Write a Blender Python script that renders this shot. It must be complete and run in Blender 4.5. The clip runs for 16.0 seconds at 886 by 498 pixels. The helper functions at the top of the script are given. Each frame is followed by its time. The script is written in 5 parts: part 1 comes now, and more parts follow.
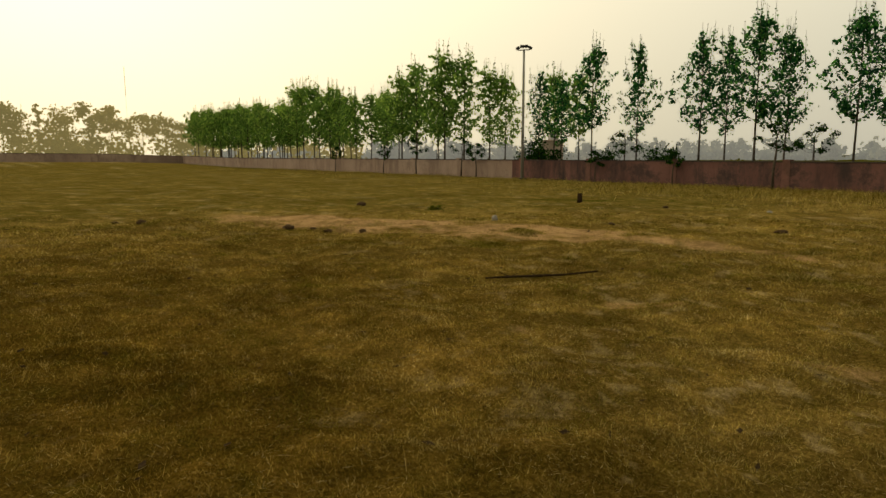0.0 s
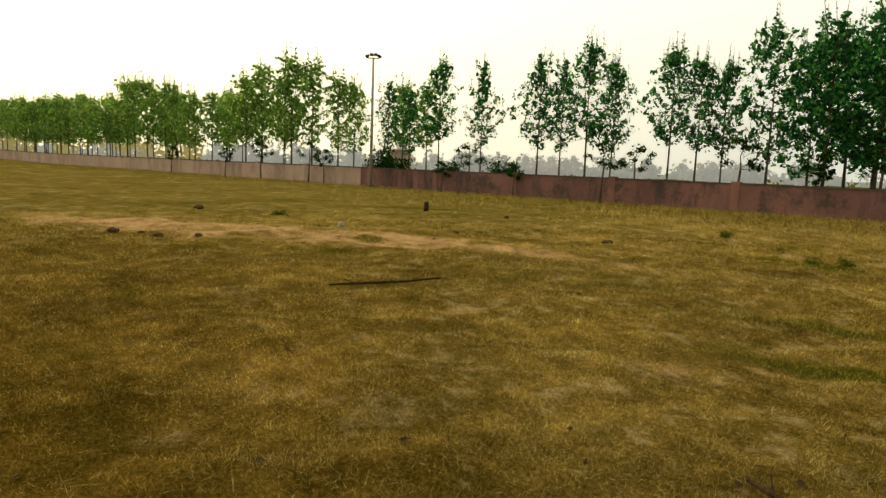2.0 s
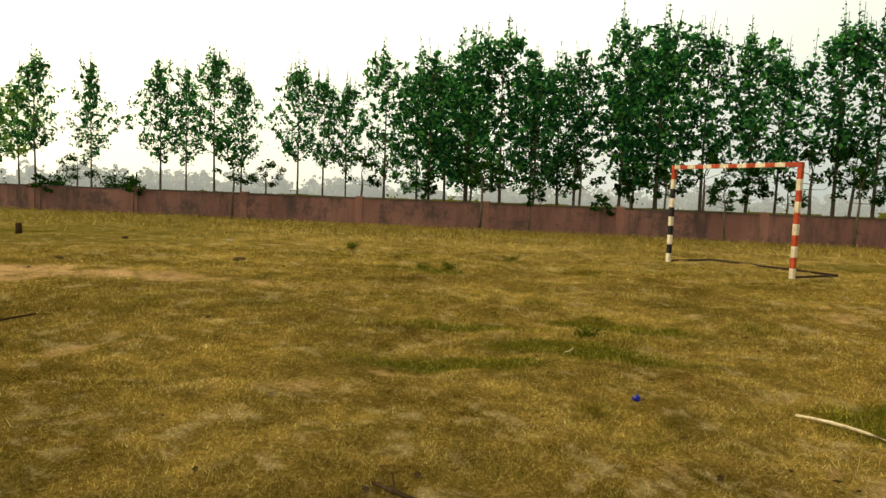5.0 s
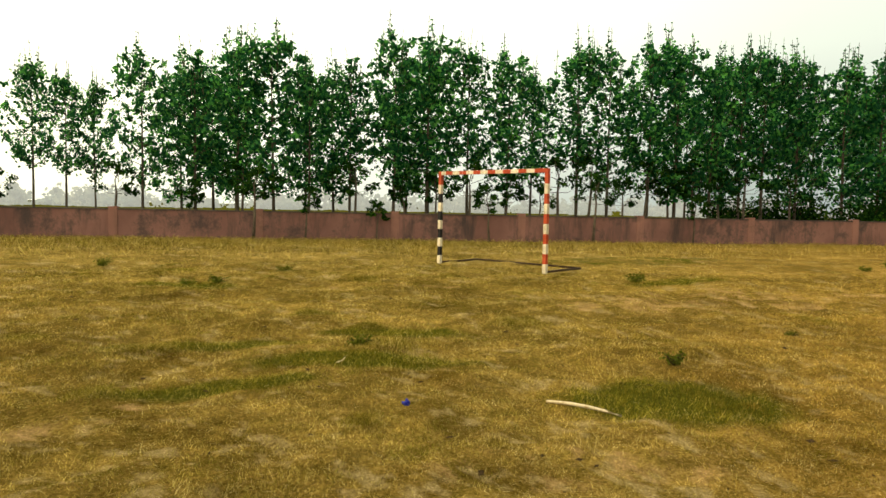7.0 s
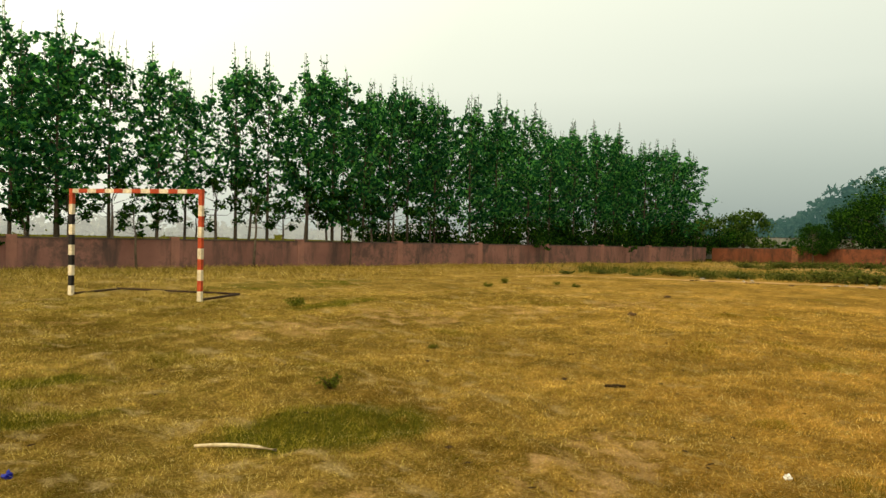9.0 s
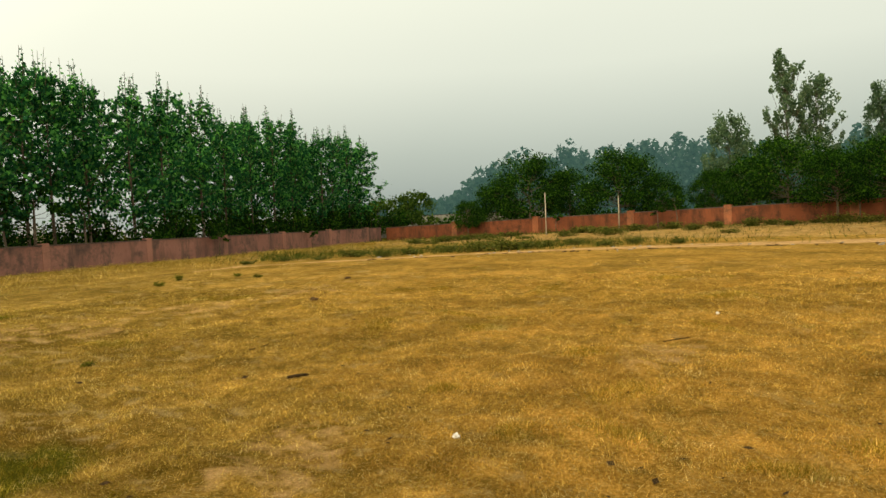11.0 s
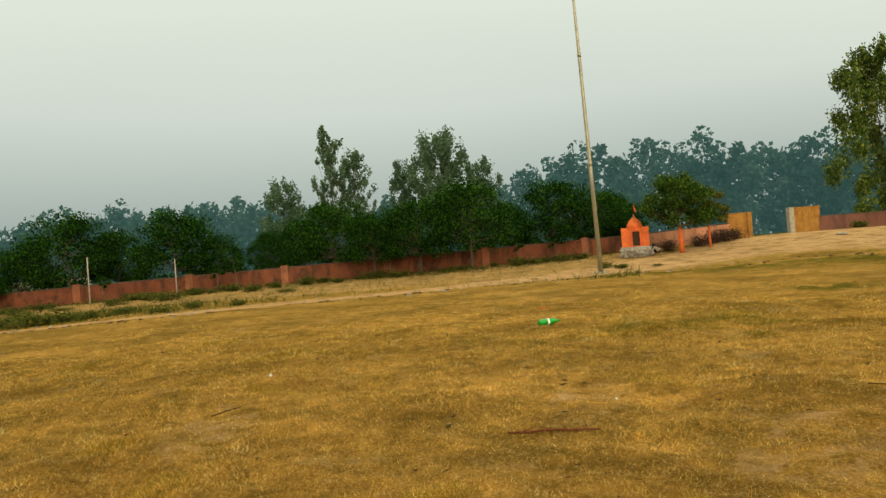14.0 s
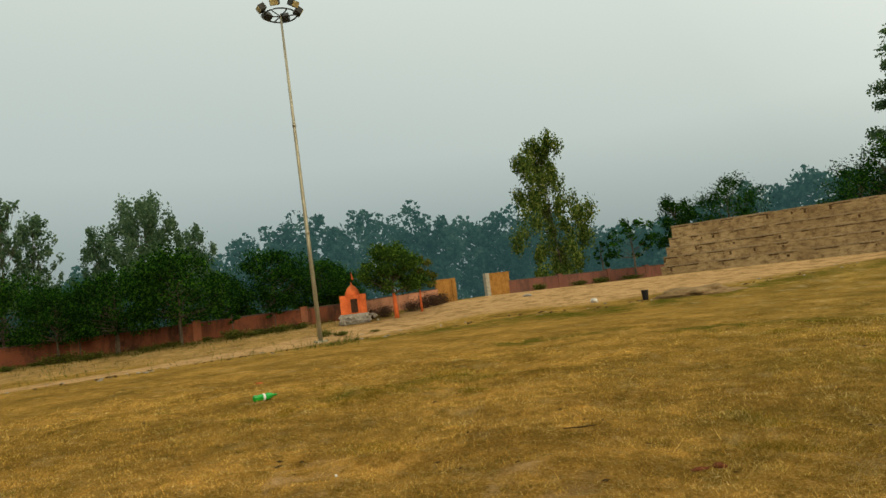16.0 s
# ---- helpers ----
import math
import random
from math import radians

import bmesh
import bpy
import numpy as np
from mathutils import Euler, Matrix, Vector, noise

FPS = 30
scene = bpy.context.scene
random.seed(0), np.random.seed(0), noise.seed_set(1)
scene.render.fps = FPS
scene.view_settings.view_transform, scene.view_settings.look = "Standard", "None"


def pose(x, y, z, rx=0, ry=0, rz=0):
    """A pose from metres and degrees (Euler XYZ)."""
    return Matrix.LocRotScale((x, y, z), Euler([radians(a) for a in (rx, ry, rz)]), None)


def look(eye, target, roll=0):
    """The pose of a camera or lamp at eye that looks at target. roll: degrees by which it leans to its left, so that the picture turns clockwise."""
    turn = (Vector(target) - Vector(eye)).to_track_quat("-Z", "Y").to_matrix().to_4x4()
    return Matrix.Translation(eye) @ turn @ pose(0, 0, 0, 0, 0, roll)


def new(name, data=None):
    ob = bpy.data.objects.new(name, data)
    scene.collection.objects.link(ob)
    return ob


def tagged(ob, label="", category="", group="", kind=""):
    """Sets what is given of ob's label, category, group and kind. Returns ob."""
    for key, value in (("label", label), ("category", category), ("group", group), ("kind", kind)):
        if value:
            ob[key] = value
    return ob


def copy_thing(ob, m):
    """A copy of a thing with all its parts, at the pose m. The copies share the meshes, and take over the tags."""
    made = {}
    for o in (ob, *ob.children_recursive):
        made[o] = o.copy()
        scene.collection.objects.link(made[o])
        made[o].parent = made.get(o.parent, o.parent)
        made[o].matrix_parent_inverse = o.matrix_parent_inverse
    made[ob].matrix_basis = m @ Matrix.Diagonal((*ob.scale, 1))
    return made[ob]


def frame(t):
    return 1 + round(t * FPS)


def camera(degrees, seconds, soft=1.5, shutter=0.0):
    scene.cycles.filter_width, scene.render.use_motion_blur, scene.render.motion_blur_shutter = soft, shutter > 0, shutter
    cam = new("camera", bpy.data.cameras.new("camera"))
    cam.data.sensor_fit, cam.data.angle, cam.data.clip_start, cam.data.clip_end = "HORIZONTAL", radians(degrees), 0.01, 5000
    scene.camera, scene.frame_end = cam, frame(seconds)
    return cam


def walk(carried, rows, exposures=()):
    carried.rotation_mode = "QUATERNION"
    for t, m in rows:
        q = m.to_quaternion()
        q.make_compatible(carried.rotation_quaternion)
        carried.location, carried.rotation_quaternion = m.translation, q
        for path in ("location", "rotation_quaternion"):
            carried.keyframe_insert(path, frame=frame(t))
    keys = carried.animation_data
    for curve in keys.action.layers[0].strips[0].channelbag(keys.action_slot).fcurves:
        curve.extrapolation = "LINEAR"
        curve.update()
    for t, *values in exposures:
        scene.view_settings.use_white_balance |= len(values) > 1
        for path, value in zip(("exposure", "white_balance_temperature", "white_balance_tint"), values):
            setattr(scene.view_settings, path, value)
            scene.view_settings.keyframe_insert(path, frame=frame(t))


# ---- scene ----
cam = camera(68.5, 16.0)
PATH = [
    (0, (0.153, -0.038, 1.287), (-1.444, 1.132, 1.002), -0.1),
    (0.5, (0.144, -0.017, 1.291), (-1.408, 1.208, 0.991), 0.5),
    (1, (0.143, -0.014, 1.289), (-1.358, 1.27, 0.978), 1.2),
    (1.5, (0.136, 0.032, 1.281), (-1.246, 1.448, 0.987), 2.2),
    (2, (0.115, 0.047, 1.255), (-1.17, 1.558, 1.003), 2.2),
    (2.5, (0.11, 0.042, 1.26), (-1.032, 1.67, 1.051), 2.9),
    (3, (0.117, 0.07, 1.249), (-0.895, 1.785, 1.068), 2.3),
    (3.5, (0.128, 0.101, 1.233), (-0.713, 1.905, 1.039), 2.6),
    (3.7, (0.153, 0.128, 1.234), (-0.539, 1.994, 1.033), 2.8),
    (4.05, (0.15, 0.145, 1.243), (-0.444, 2.045, 1.052), 2.7),
    (4.4, (0.147, 0.161, 1.252), (-0.347, 2.091, 1.07), 2.5),
    (4.75, (0.143, 0.178, 1.261), (-0.249, 2.131, 1.089), 2.3),
    (5.1, (0.14, 0.194, 1.27), (-0.149, 2.167, 1.108), 2.2),
    (5.45, (0.137, 0.211, 1.279), (-0.048, 2.196, 1.126), 2.0),
    (5.8, (0.134, 0.227, 1.288), (0.053, 2.22, 1.145), 1.8),
    (6, (0.181, 0.234, 1.283), (0.163, 2.228, 1.127), 2.2),
    (6.5, (0.21, 0.262, 1.284), (0.371, 2.249, 1.124), 1.4),
    (7, (0.251, 0.3, 1.286), (0.597, 2.265, 1.159), 1.1),
    (7.5, (0.281, 0.325, 1.303), (0.751, 2.266, 1.216), 0.6),
    (8, (0.295, 0.358, 1.291), (1.05, 2.209, 1.223), 1.5),
    (8.5, (0.338, 0.393, 1.301), (1.372, 2.102, 1.21), 1.9),
    (9, (0.378, 0.42, 1.299), (1.637, 1.974, 1.265), 1.3),
    (9.2, (0.394, 0.413, 1.301), (1.727, 1.904, 1.286), 1.0),
    (9.55, (0.434, 0.423, 1.302), (1.886, 1.798, 1.273), 0.4),
    (9.9, (0.473, 0.432, 1.302), (2.034, 1.682, 1.26), -0.3),
    (10.25, (0.513, 0.442, 1.303), (2.171, 1.558, 1.248), -0.9),
    (10.6, (0.552, 0.451, 1.304), (2.297, 1.426, 1.235), -1.6),
    (10.95, (0.592, 0.461, 1.304), (2.411, 1.288, 1.222), -2.3),
    (11.3, (0.631, 0.47, 1.305), (2.512, 1.144, 1.21), -2.9),
    (11.5, (0.647, 0.465, 1.302), (2.572, 0.999, 1.2), -2.9),
    (12, (0.77, 0.466, 1.269), (2.737, 0.815, 1.187), -3.3),
    (12.5, (0.821, 0.475, 1.265), (2.817, 0.574, 1.211), -3.6),
    (13, (1.035, 0.37, 1.254), (3.025, 0.181, 1.234), -3.8),
    (13.5, (1.13, 0.355, 1.272), (3.096, -0.01, 1.272), -5.0),
    (14, (1.211, 0.33, 1.26), (3.154, -0.141, 1.289), -4.4),
    (14.5, (1.295, 0.288, 1.249), (3.177, -0.386, 1.321), -5.0),
    (15, (1.386, 0.257, 1.252), (3.186, -0.609, 1.357), -6.3),
    (15.5, (1.456, 0.184, 1.214), (3.169, -0.841, 1.34), -5.8),
    (16, (1.522, 0.125, 1.221), (3.084, -1.114, 1.379), -6.8),
]
EXPOSURES = [(0, -1.42, 7300, 10), (0.5, -1.01, 7200, 10), (2, -0.76, 7000, 9), (3.5, -0.74, 6900, 8), (6, -0.2, 6900, 7), (8, -0.12, 7000, 6), (9, -0.25, 7050, 8), (11.5, -0.24, 7200, 10), (12.5, -0.33, 7100, 10), (13.5, -0.47, 6800, 9), (14.5, -0.53, 6550, 8), (16, -0.81, 6250, 8)]
walk(cam, [(t, look(eye, target, roll)) for t, eye, target, roll in PATH], EXPOSURES)

# ---- light ----
SUN_AZ, SUN_EL = -84.0, 20.0        # compass degrees from +y towards +x


def sun_vector():
    a, e = radians(SUN_AZ), radians(SUN_EL)
    return Vector((math.sin(a) * math.cos(e), math.cos(a) * math.cos(e), math.sin(e)))


world = bpy.data.worlds.new("hazy_sky")
world.use_nodes = True
scene.world = world
wn, wl = world.node_tree.nodes, world.node_tree.links
wn.clear()
w_out, w_bg = wn.new("ShaderNodeOutputWorld"), wn.new("ShaderNodeBackground")
w_sky = wn.new("ShaderNodeTexSky")
w_sky.sky_type, w_sky.sun_disc = "NISHITA", False
w_sky.sun_elevation, w_sky.sun_rotation = radians(SUN_EL), radians(SUN_AZ)
w_sky.dust_density, w_sky.air_density, w_sky.ozone_density = 4.0, 1.2, 1.0
# thick winter haze over the clear sky: paler overhead, warm towards the sun, blue-grey at the far horizon
w_co, w_sep, w_dot = wn.new("ShaderNodeTexCoord"), wn.new("ShaderNodeSeparateXYZ"), wn.new("ShaderNodeVectorMath")
w_dot.operation = "DOT_PRODUCT"
w_dot.inputs[1].default_value = sun_vector()
wl.new(w_co.outputs["Generated"], w_sep.inputs[0])
wl.new(w_co.outputs["Generated"], w_dot.inputs[0])
w_up, w_side = wn.new("ShaderNodeValToRGB"), wn.new("ShaderNodeValToRGB")
for e_ramp, stops in ((w_up, ((0.0, (0.33, 0.42, 0.43)), (0.10, (0.53, 0.62, 0.59)), (0.22, (0.84, 0.92, 0.84)), (0.5, (1.12, 1.19, 1.05)))),
                      (w_side, ((0.12, (0, 0, 0)), (0.30, (0.16, 0.15, 0.12)), (0.60, (0.85, 0.79, 0.66)), (1.0, (1.0, 0.88, 0.60))))):
    while len(e_ramp.color_ramp.elements) < 4:
        e_ramp.color_ramp.elements.new(0.5)
    for e, (p, c) in zip(e_ramp.color_ramp.elements, stops):
        e.position, e.color = p, (*c, 1)
w_map = wn.new("ShaderNodeMapRange")
w_map.inputs["From Min"].default_value, w_map.inputs["From Max"].default_value = -1, 1
wl.new(w_sep.outputs["Z"], w_up.inputs[0])
wl.new(w_dot.outputs["Value"], w_map.inputs["Value"])
wl.new(w_map.outputs[0], w_side.inputs[0])


def ramp_color(tree, value, colour):
    """value times a colour"""
    m = tree.nodes.new("ShaderNodeVectorMath")
    m.operation = "SCALE"
    m.inputs[0].default_value = colour
    tree.links.new(value, m.inputs["Scale"])
    return m.outputs[0]


def mix_add(tree, a, b, factor):
    m = tree.nodes.new("ShaderNodeMix")
    m.data_type, m.blend_type = "RGBA", "ADD"
    m.inputs["Factor"].default_value = factor
    tree.links.new(a, m.inputs["A"])
    tree.links.new(b, m.inputs["B"])
    return m.outputs["Result"]


w_warm = wn.new("ShaderNodeMath")
w_warm.operation, w_warm.inputs[1].default_value = "POWER", 7.0
wl.new(w_map.outputs[0], w_warm.inputs[0])
w_glow = ramp_color(world.node_tree, w_warm.outputs[0], (1.75, 1.48, 0.98))
w_sum = mix_add(world.node_tree, w_up.outputs[0], w_side.outputs[0], 1.0)
w_sum = mix_add(world.node_tree, w_sum, w_glow, 1.0)
w_sum = mix_add(world.node_tree, w_sum, w_sky.outputs[0], 0.012)
wl.new(w_sum, w_bg.inputs["Color"])
w_bg.inputs["Strength"].default_value = 1.0
wl.new(w_bg.outputs[0], w_out.inputs["Surface"])

sun_data = bpy.data.lights.new("sun", "SUN")
sun_data.energy, sun_data.angle, sun_data.color = 1.6, radians(7), (1.0, 0.80, 0.55)
sun = new("sun", sun_data)
sun.matrix_world = look(sun_vector() * 200, (0, 0, 0))


# ---- materials ----
def material(name, base, rough=0.9, spec=0.2):
    m = bpy.data.materials.new(name)
    m.use_nodes = True
    b = m.node_tree.nodes["Principled BSDF"]
    b.inputs["Base Color"].default_value = (*base, 1)
    b.inputs["Roughness"].default_value = rough
    b.inputs["Specular IOR Level"].default_value = spec
    return m, m.node_tree, b


def noise_node(tree, scale, detail=4, rough=0.6, stretch=None):
    n = tree.nodes.new("ShaderNodeTexNoise")
    n.inputs["Scale"].default_value, n.inputs["Detail"].default_value, n.inputs["Roughness"].default_value = scale, detail, rough
    g = tree.nodes.new("ShaderNodeNewGeometry")
    if stretch:
        mp = tree.nodes.new("ShaderNodeMapping")
        mp.inputs["Scale"].default_value = stretch
        tree.links.new(g.outputs["Position"], mp.inputs["Vector"])
        tree.links.new(mp.outputs[0], n.inputs["Vector"])
    else:
        tree.links.new(g.outputs["Position"], n.inputs["Vector"])
    return n.outputs["Fac"]


def ramp(tree, value, stops):
    r = tree.nodes.new("ShaderNodeValToRGB")
    els = r.color_ramp.elements
    while len(els) < len(stops):
        els.new(0.5)
    for e, (p, c) in zip(els, stops):
        e.position, e.color = p, (*c, 1) if len(c) == 3 else c
    tree.links.new(value, r.inputs[0])
    return r.outputs[0]


def mixed(tree, factor, a, b, blend="MIX"):
    m = tree.nodes.new("ShaderNodeMix")
    m.data_type, m.blend_type = "RGBA", blend
    for key, v in (("Factor", factor), ("A", a), ("B", b)):
        if isinstance(v, (int, float)):
            m.inputs[key].default_value = v
        elif isinstance(v, tuple):
            m.inputs[key].default_value = (*v, 1)
        else:
            tree.links.new(v, m.inputs[key])
    return m.outputs["Result"]


def bump(tree, b, height, strength, distance):
    n = tree.nodes.new("ShaderNodeBump")
    n.inputs["Strength"].default_value, n.inputs["Distance"].default_value = strength, distance
    tree.links.new(height, n.inputs["Height"])
    tree.links.new(n.outputs[0], b.inputs["Normal"])


def speckled(name, dark, light, scale=20.0, coarse=1.5, rough=0.85, relief=0.4, depth=0.01, spec=0.08, stretch=None, metal=0.0):
    """A surface with fine grain and coarse stains between two colours."""
    m, t, b = material(name, light, rough, spec)
    fine, big = noise_node(t, scale, 5, stretch=stretch), noise_node(t, coarse, 4)
    c1 = ramp(t, fine, [(0.3, dark), (0.7, light)])
    shade = ramp(t, big, [(0.3, (0.62, 0.60, 0.58)), (0.65, (1.0, 1.0, 1.0))])
    t.links.new(mixed(t, 1.0, c1, shade, "MULTIPLY"), b.inputs["Base Color"])
    b.inputs["Metallic"].default_value = metal
    bump(t, b, fine, relief, depth)
    return m


def attribute(tree, name):
    a = tree.nodes.new("ShaderNodeAttribute")
    a.attribute_name = name
    return a.outputs["Fac"]


def island(tree):
    return tree.nodes.new("ShaderNodeNewGeometry").outputs["Random Per Island"]


def object_random(tree):
    return tree.nodes.new("ShaderNodeObjectInfo").outputs["Random"]


def turf_tone(tree, gain=1.0):
    """Thatch and bleached mats: the same tone for soil and blades."""
    a = ramp(tree, noise_node(tree, 0.75, 8, 0.70), [(0.37, (0.66, 0.63, 0.57)), (0.5, (1.03, 1.03, 1.02)), (0.63, (1.42, 1.40, 1.44))])
    b = ramp(tree, noise_node(tree, 3.6, 8, 0.76), [(0.36, (0.70, 0.69, 0.64)), (0.5, (1.02, 1.02, 1.02)), (0.64, (1.48, 1.47, 1.52))])
    big = ramp(tree, noise_node(tree, 0.22, 4, 0.6), [(0.38, (0.80, 0.80, 0.76)), (0.62, (1.14, 1.13, 1.14))])
    c = mixed(tree, 1.0, mixed(tree, 1.0, a, b, "MULTIPLY"), big, "MULTIPLY")
    # tone contrast fades with distance from the viewpoint
    c = mixed(tree, attribute(tree, "mottled"), (1.02, 1.02, 0.98), c)
    c = mixed(tree, 1.0, c, (gain, gain, gain), "MULTIPLY")
    # painted darkening of the western turf, in place of backlit shade
    return mixed(tree, attribute(tree, "west_dim"), c, mixed(tree, 1.0, c, (0.62, 0.58, 0.46), "MULTIPLY"))


def ground_material():
    m, t, b = material("dry_turf", (0.2, 0.15, 0.05), 0.95, 0.0)
    fine, mid, big = noise_node(t, 46, 6, 0.75), noise_node(t, 5.0, 7, 0.72), noise_node(t, 0.5, 4, 0.6)
    straw = ramp(t, fine, [(0.30, (0.105, 0.066, 0.014)), (0.5, (0.235, 0.158, 0.040)), (0.70, (0.43, 0.30, 0.105))])
    brown = ramp(t, fine, [(0.32, (0.034, 0.022, 0.005)), (0.52, (0.102, 0.068, 0.013)), (0.72, (0.22, 0.140, 0.032))])
    green = ramp(t, fine, [(0.32, (0.026, 0.028, 0.003)), (0.55, (0.075, 0.072, 0.009)), (0.75, (0.19, 0.160, 0.028))])
    sand = ramp(t, fine, [(0.25, (0.29, 0.168, 0.068)), (0.7, (0.52, 0.330, 0.150))])
    sand = mixed(t, ramp(t, noise_node(t, 1.3, 8, 0.78), [(0.46, (0, 0, 0)), (0.62, (0.8, 0.8, 0.8))]), sand, (0.145, 0.086, 0.030))
    dry = attribute(t, "dry")
    gold = ramp(t, fine, [(0.30, (0.16, 0.080, 0.013)), (0.5, (0.35, 0.180, 0.034)), (0.70, (0.57, 0.335, 0.095))])
    faint = t.nodes.new("ShaderNodeMath")
    faint.operation, faint.inputs[1].default_value = "MULTIPLY", 0.85
    t.links.new(dry, faint.inputs[0])
    straw = mixed(t, faint.outputs[0], straw, gold)
    c = mixed(t, ramp(t, big, [(0.40, (0, 0, 0)), (0.64, (0.6, 0.6, 0.6))]), straw, brown)
    c = mixed(t, ramp(t, mid, [(0.48, (0, 0, 0)), (0.64, (0.6, 0.6, 0.6))]), c, mixed(t, dry, green, brown))
    c = mixed(t, ramp(t, noise_node(t, 1.7, 7, 0.75), [(0.49, (0, 0, 0)), (0.66, (0.55, 0.55, 0.55))]), c, brown)
    c = mixed(t, ramp(t, noise_node(t, 2.6, 7, 0.75), [(0.57, (0, 0, 0)), (0.72, (0.4, 0.4, 0.4))]), c, sand)
    soil = ramp(t, fine, [(0.32, (0.030, 0.018, 0.002)), (0.52, (0.125, 0.078, 0.011)), (0.72, (0.28, 0.180, 0.032))])
    under = t.nodes.new("ShaderNodeMath")
    under.operation, under.inputs[1].default_value = "MULTIPLY", 0.45
    t.links.new(attribute(t, "cover"), under.inputs[0])
    c = mixed(t, under.outputs[0], c, soil)
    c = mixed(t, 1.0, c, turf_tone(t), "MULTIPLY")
    edge = noise_node(t, 2.4, 8, 0.8)
    pale = ramp(t, fine, [(0.30, (0.22, 0.155, 0.065)), (0.5, (0.43, 0.320, 0.155)), (0.70, (0.66, 0.53, 0.30))])
    thin = t.nodes.new("ShaderNodeMath")
    thin.operation, thin.inputs[1].default_value = "MULTIPLY_ADD", 0.42
    t.links.new(attribute(t, "mat"), thin.inputs[0])
    t.links.new(noise_node(t, 8.0, 9, 0.85), thin.inputs[2])
    c = mixed(t, ramp(t, thin.outputs[0], [(0.60, (0, 0, 0)), (0.95, (0.50, 0.50, 0.50))]), c, pale)
    for name, colour in (("green", green), ("bare", sand)):
        s = t.nodes.new("ShaderNodeMath")
        s.operation = "MULTIPLY_ADD"
        s.inputs[1].default_value = 0.62
        t.links.new(attribute(t, name), s.inputs[0])
        t.links.new(edge if name == "green" else noise_node(t, 1.5, 10, 0.92), s.inputs[2])
        c = mixed(t, ramp(t, s.outputs[0], [(0.70, (0, 0, 0)), (1.12, (1, 1, 1))] if name == "green" else [(0.74, (0, 0, 0)), (1.04, (1, 1, 1))]), c, colour)
    grit = ramp(t, noise_node(t, 170, 4, 0.7), [(0.34, (0.58, 0.56, 0.52)), (0.5, (1.0, 1.0, 1.0)), (0.66, (1.42, 1.42, 1.46))])
    c = mixed(t, 0.8, c, grit, "MULTIPLY")
    t.links.new(c, b.inputs["Base Color"])
    bump(t, b, mixed(t, 0.5, fine, mid), 1.0, 0.05)
    return m


def foliage(name, dark, light, back, rough=0.55, through_light=(1.2, 1.1, 0.9)):
    """Leaves: each one its own tone, thin enough to let some light through."""
    m, t, b = material(name, light, rough + 0.2, 0.06)
    tone = ramp(t, island(t), [(0.0, dark), (0.66, light), (1.0, back)])
    shift = ramp(t, object_random(t), [(0.0, (0.80, 0.86, 0.80)), (1.0, (1.12, 1.08, 1.0))])
    c = mixed(t, 1.0, tone, shift, "MULTIPLY")
    t.links.new(c, b.inputs["Base Color"])
    tr, mx = t.nodes.new("ShaderNodeBsdfTranslucent"), t.nodes.new("ShaderNodeMixShader")
    t.links.new(mixed(t, 1.0, c, through_light, "MULTIPLY"), tr.inputs["Color"])
    mx.inputs[0].default_value = 0.5
    t.links.new(b.outputs[0], mx.inputs[1])
    t.links.new(tr.outputs[0], mx.inputs[2])
    t.links.new(mx.outputs[0], t.nodes["Material Output"].inputs["Surface"])
    return m


def grass_material():
    m, t, b = material("grass_blades", (0.2, 0.15, 0.05), 0.9, 0.0)
    one = island(t)
    dry = ramp(t, one, [(0.0, (0.042, 0.029, 0.004)), (0.40, (0.168, 0.120, 0.023)), (0.75, (0.33, 0.245, 0.058)), (1.0, (0.50, 0.39, 0.14))])
    russet = ramp(t, one, [(0.0, (0.046, 0.025, 0.004)), (0.42, (0.150, 0.090, 0.013)), (0.75, (0.27, 0.170, 0.032)), (1.0, (0.44, 0.30, 0.085))])
    gold = ramp(t, one, [(0.0, (0.17, 0.092, 0.016)), (0.45, (0.36, 0.196, 0.034)), (0.8, (0.50, 0.290, 0.060)), (1.0, (0.62, 0.42, 0.125))])
    pale = ramp(t, one, [(0.0, (0.16, 0.105, 0.022)), (0.5, (0.38, 0.285, 0.105)), (1.0, (0.64, 0.53, 0.26))])
    wet = ramp(t, one, [(0.0, (0.044, 0.042, 0.002)), (0.6, (0.112, 0.100, 0.009)), (1.0, (0.23, 0.190, 0.026))])
    dry = mixed(t, ramp(t, noise_node(t, 0.9, 5, 0.7), [(0.41, (0.75, 0.75, 0.75)), (0.51, (0, 0, 0))]), dry, wet)
    dry = mixed(t, attribute(t, "dry"), dry, gold)
    dry = mixed(t, ramp(t, noise_node(t, 0.7, 6, 0.7), [(0.51, (0, 0, 0)), (0.62, (0.8, 0.8, 0.8))]), dry, russet)
    dry = mixed(t, ramp(t, noise_node(t, 2.1, 6, 0.75), [(0.52, (0, 0, 0)), (0.66, (0.9, 0.9, 0.9))]), dry, pale)
    c = mixed(t, attribute(t, "green"), dry, wet)
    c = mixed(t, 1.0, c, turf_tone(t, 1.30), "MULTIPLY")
    t.links.new(c, b.inputs["Base Color"])
    tr, mx = t.nodes.new("ShaderNodeBsdfTranslucent"), t.nodes.new("ShaderNodeMixShader")
    t.links.new(c, tr.inputs["Color"])
    mx.inputs[0].default_value = 0.35
    t.links.new(b.outputs[0], mx.inputs[1])
    t.links.new(tr.outputs[0], mx.inputs[2])
    t.links.new(mx.outputs[0], t.nodes["Material Output"].inputs["Surface"])
    return m


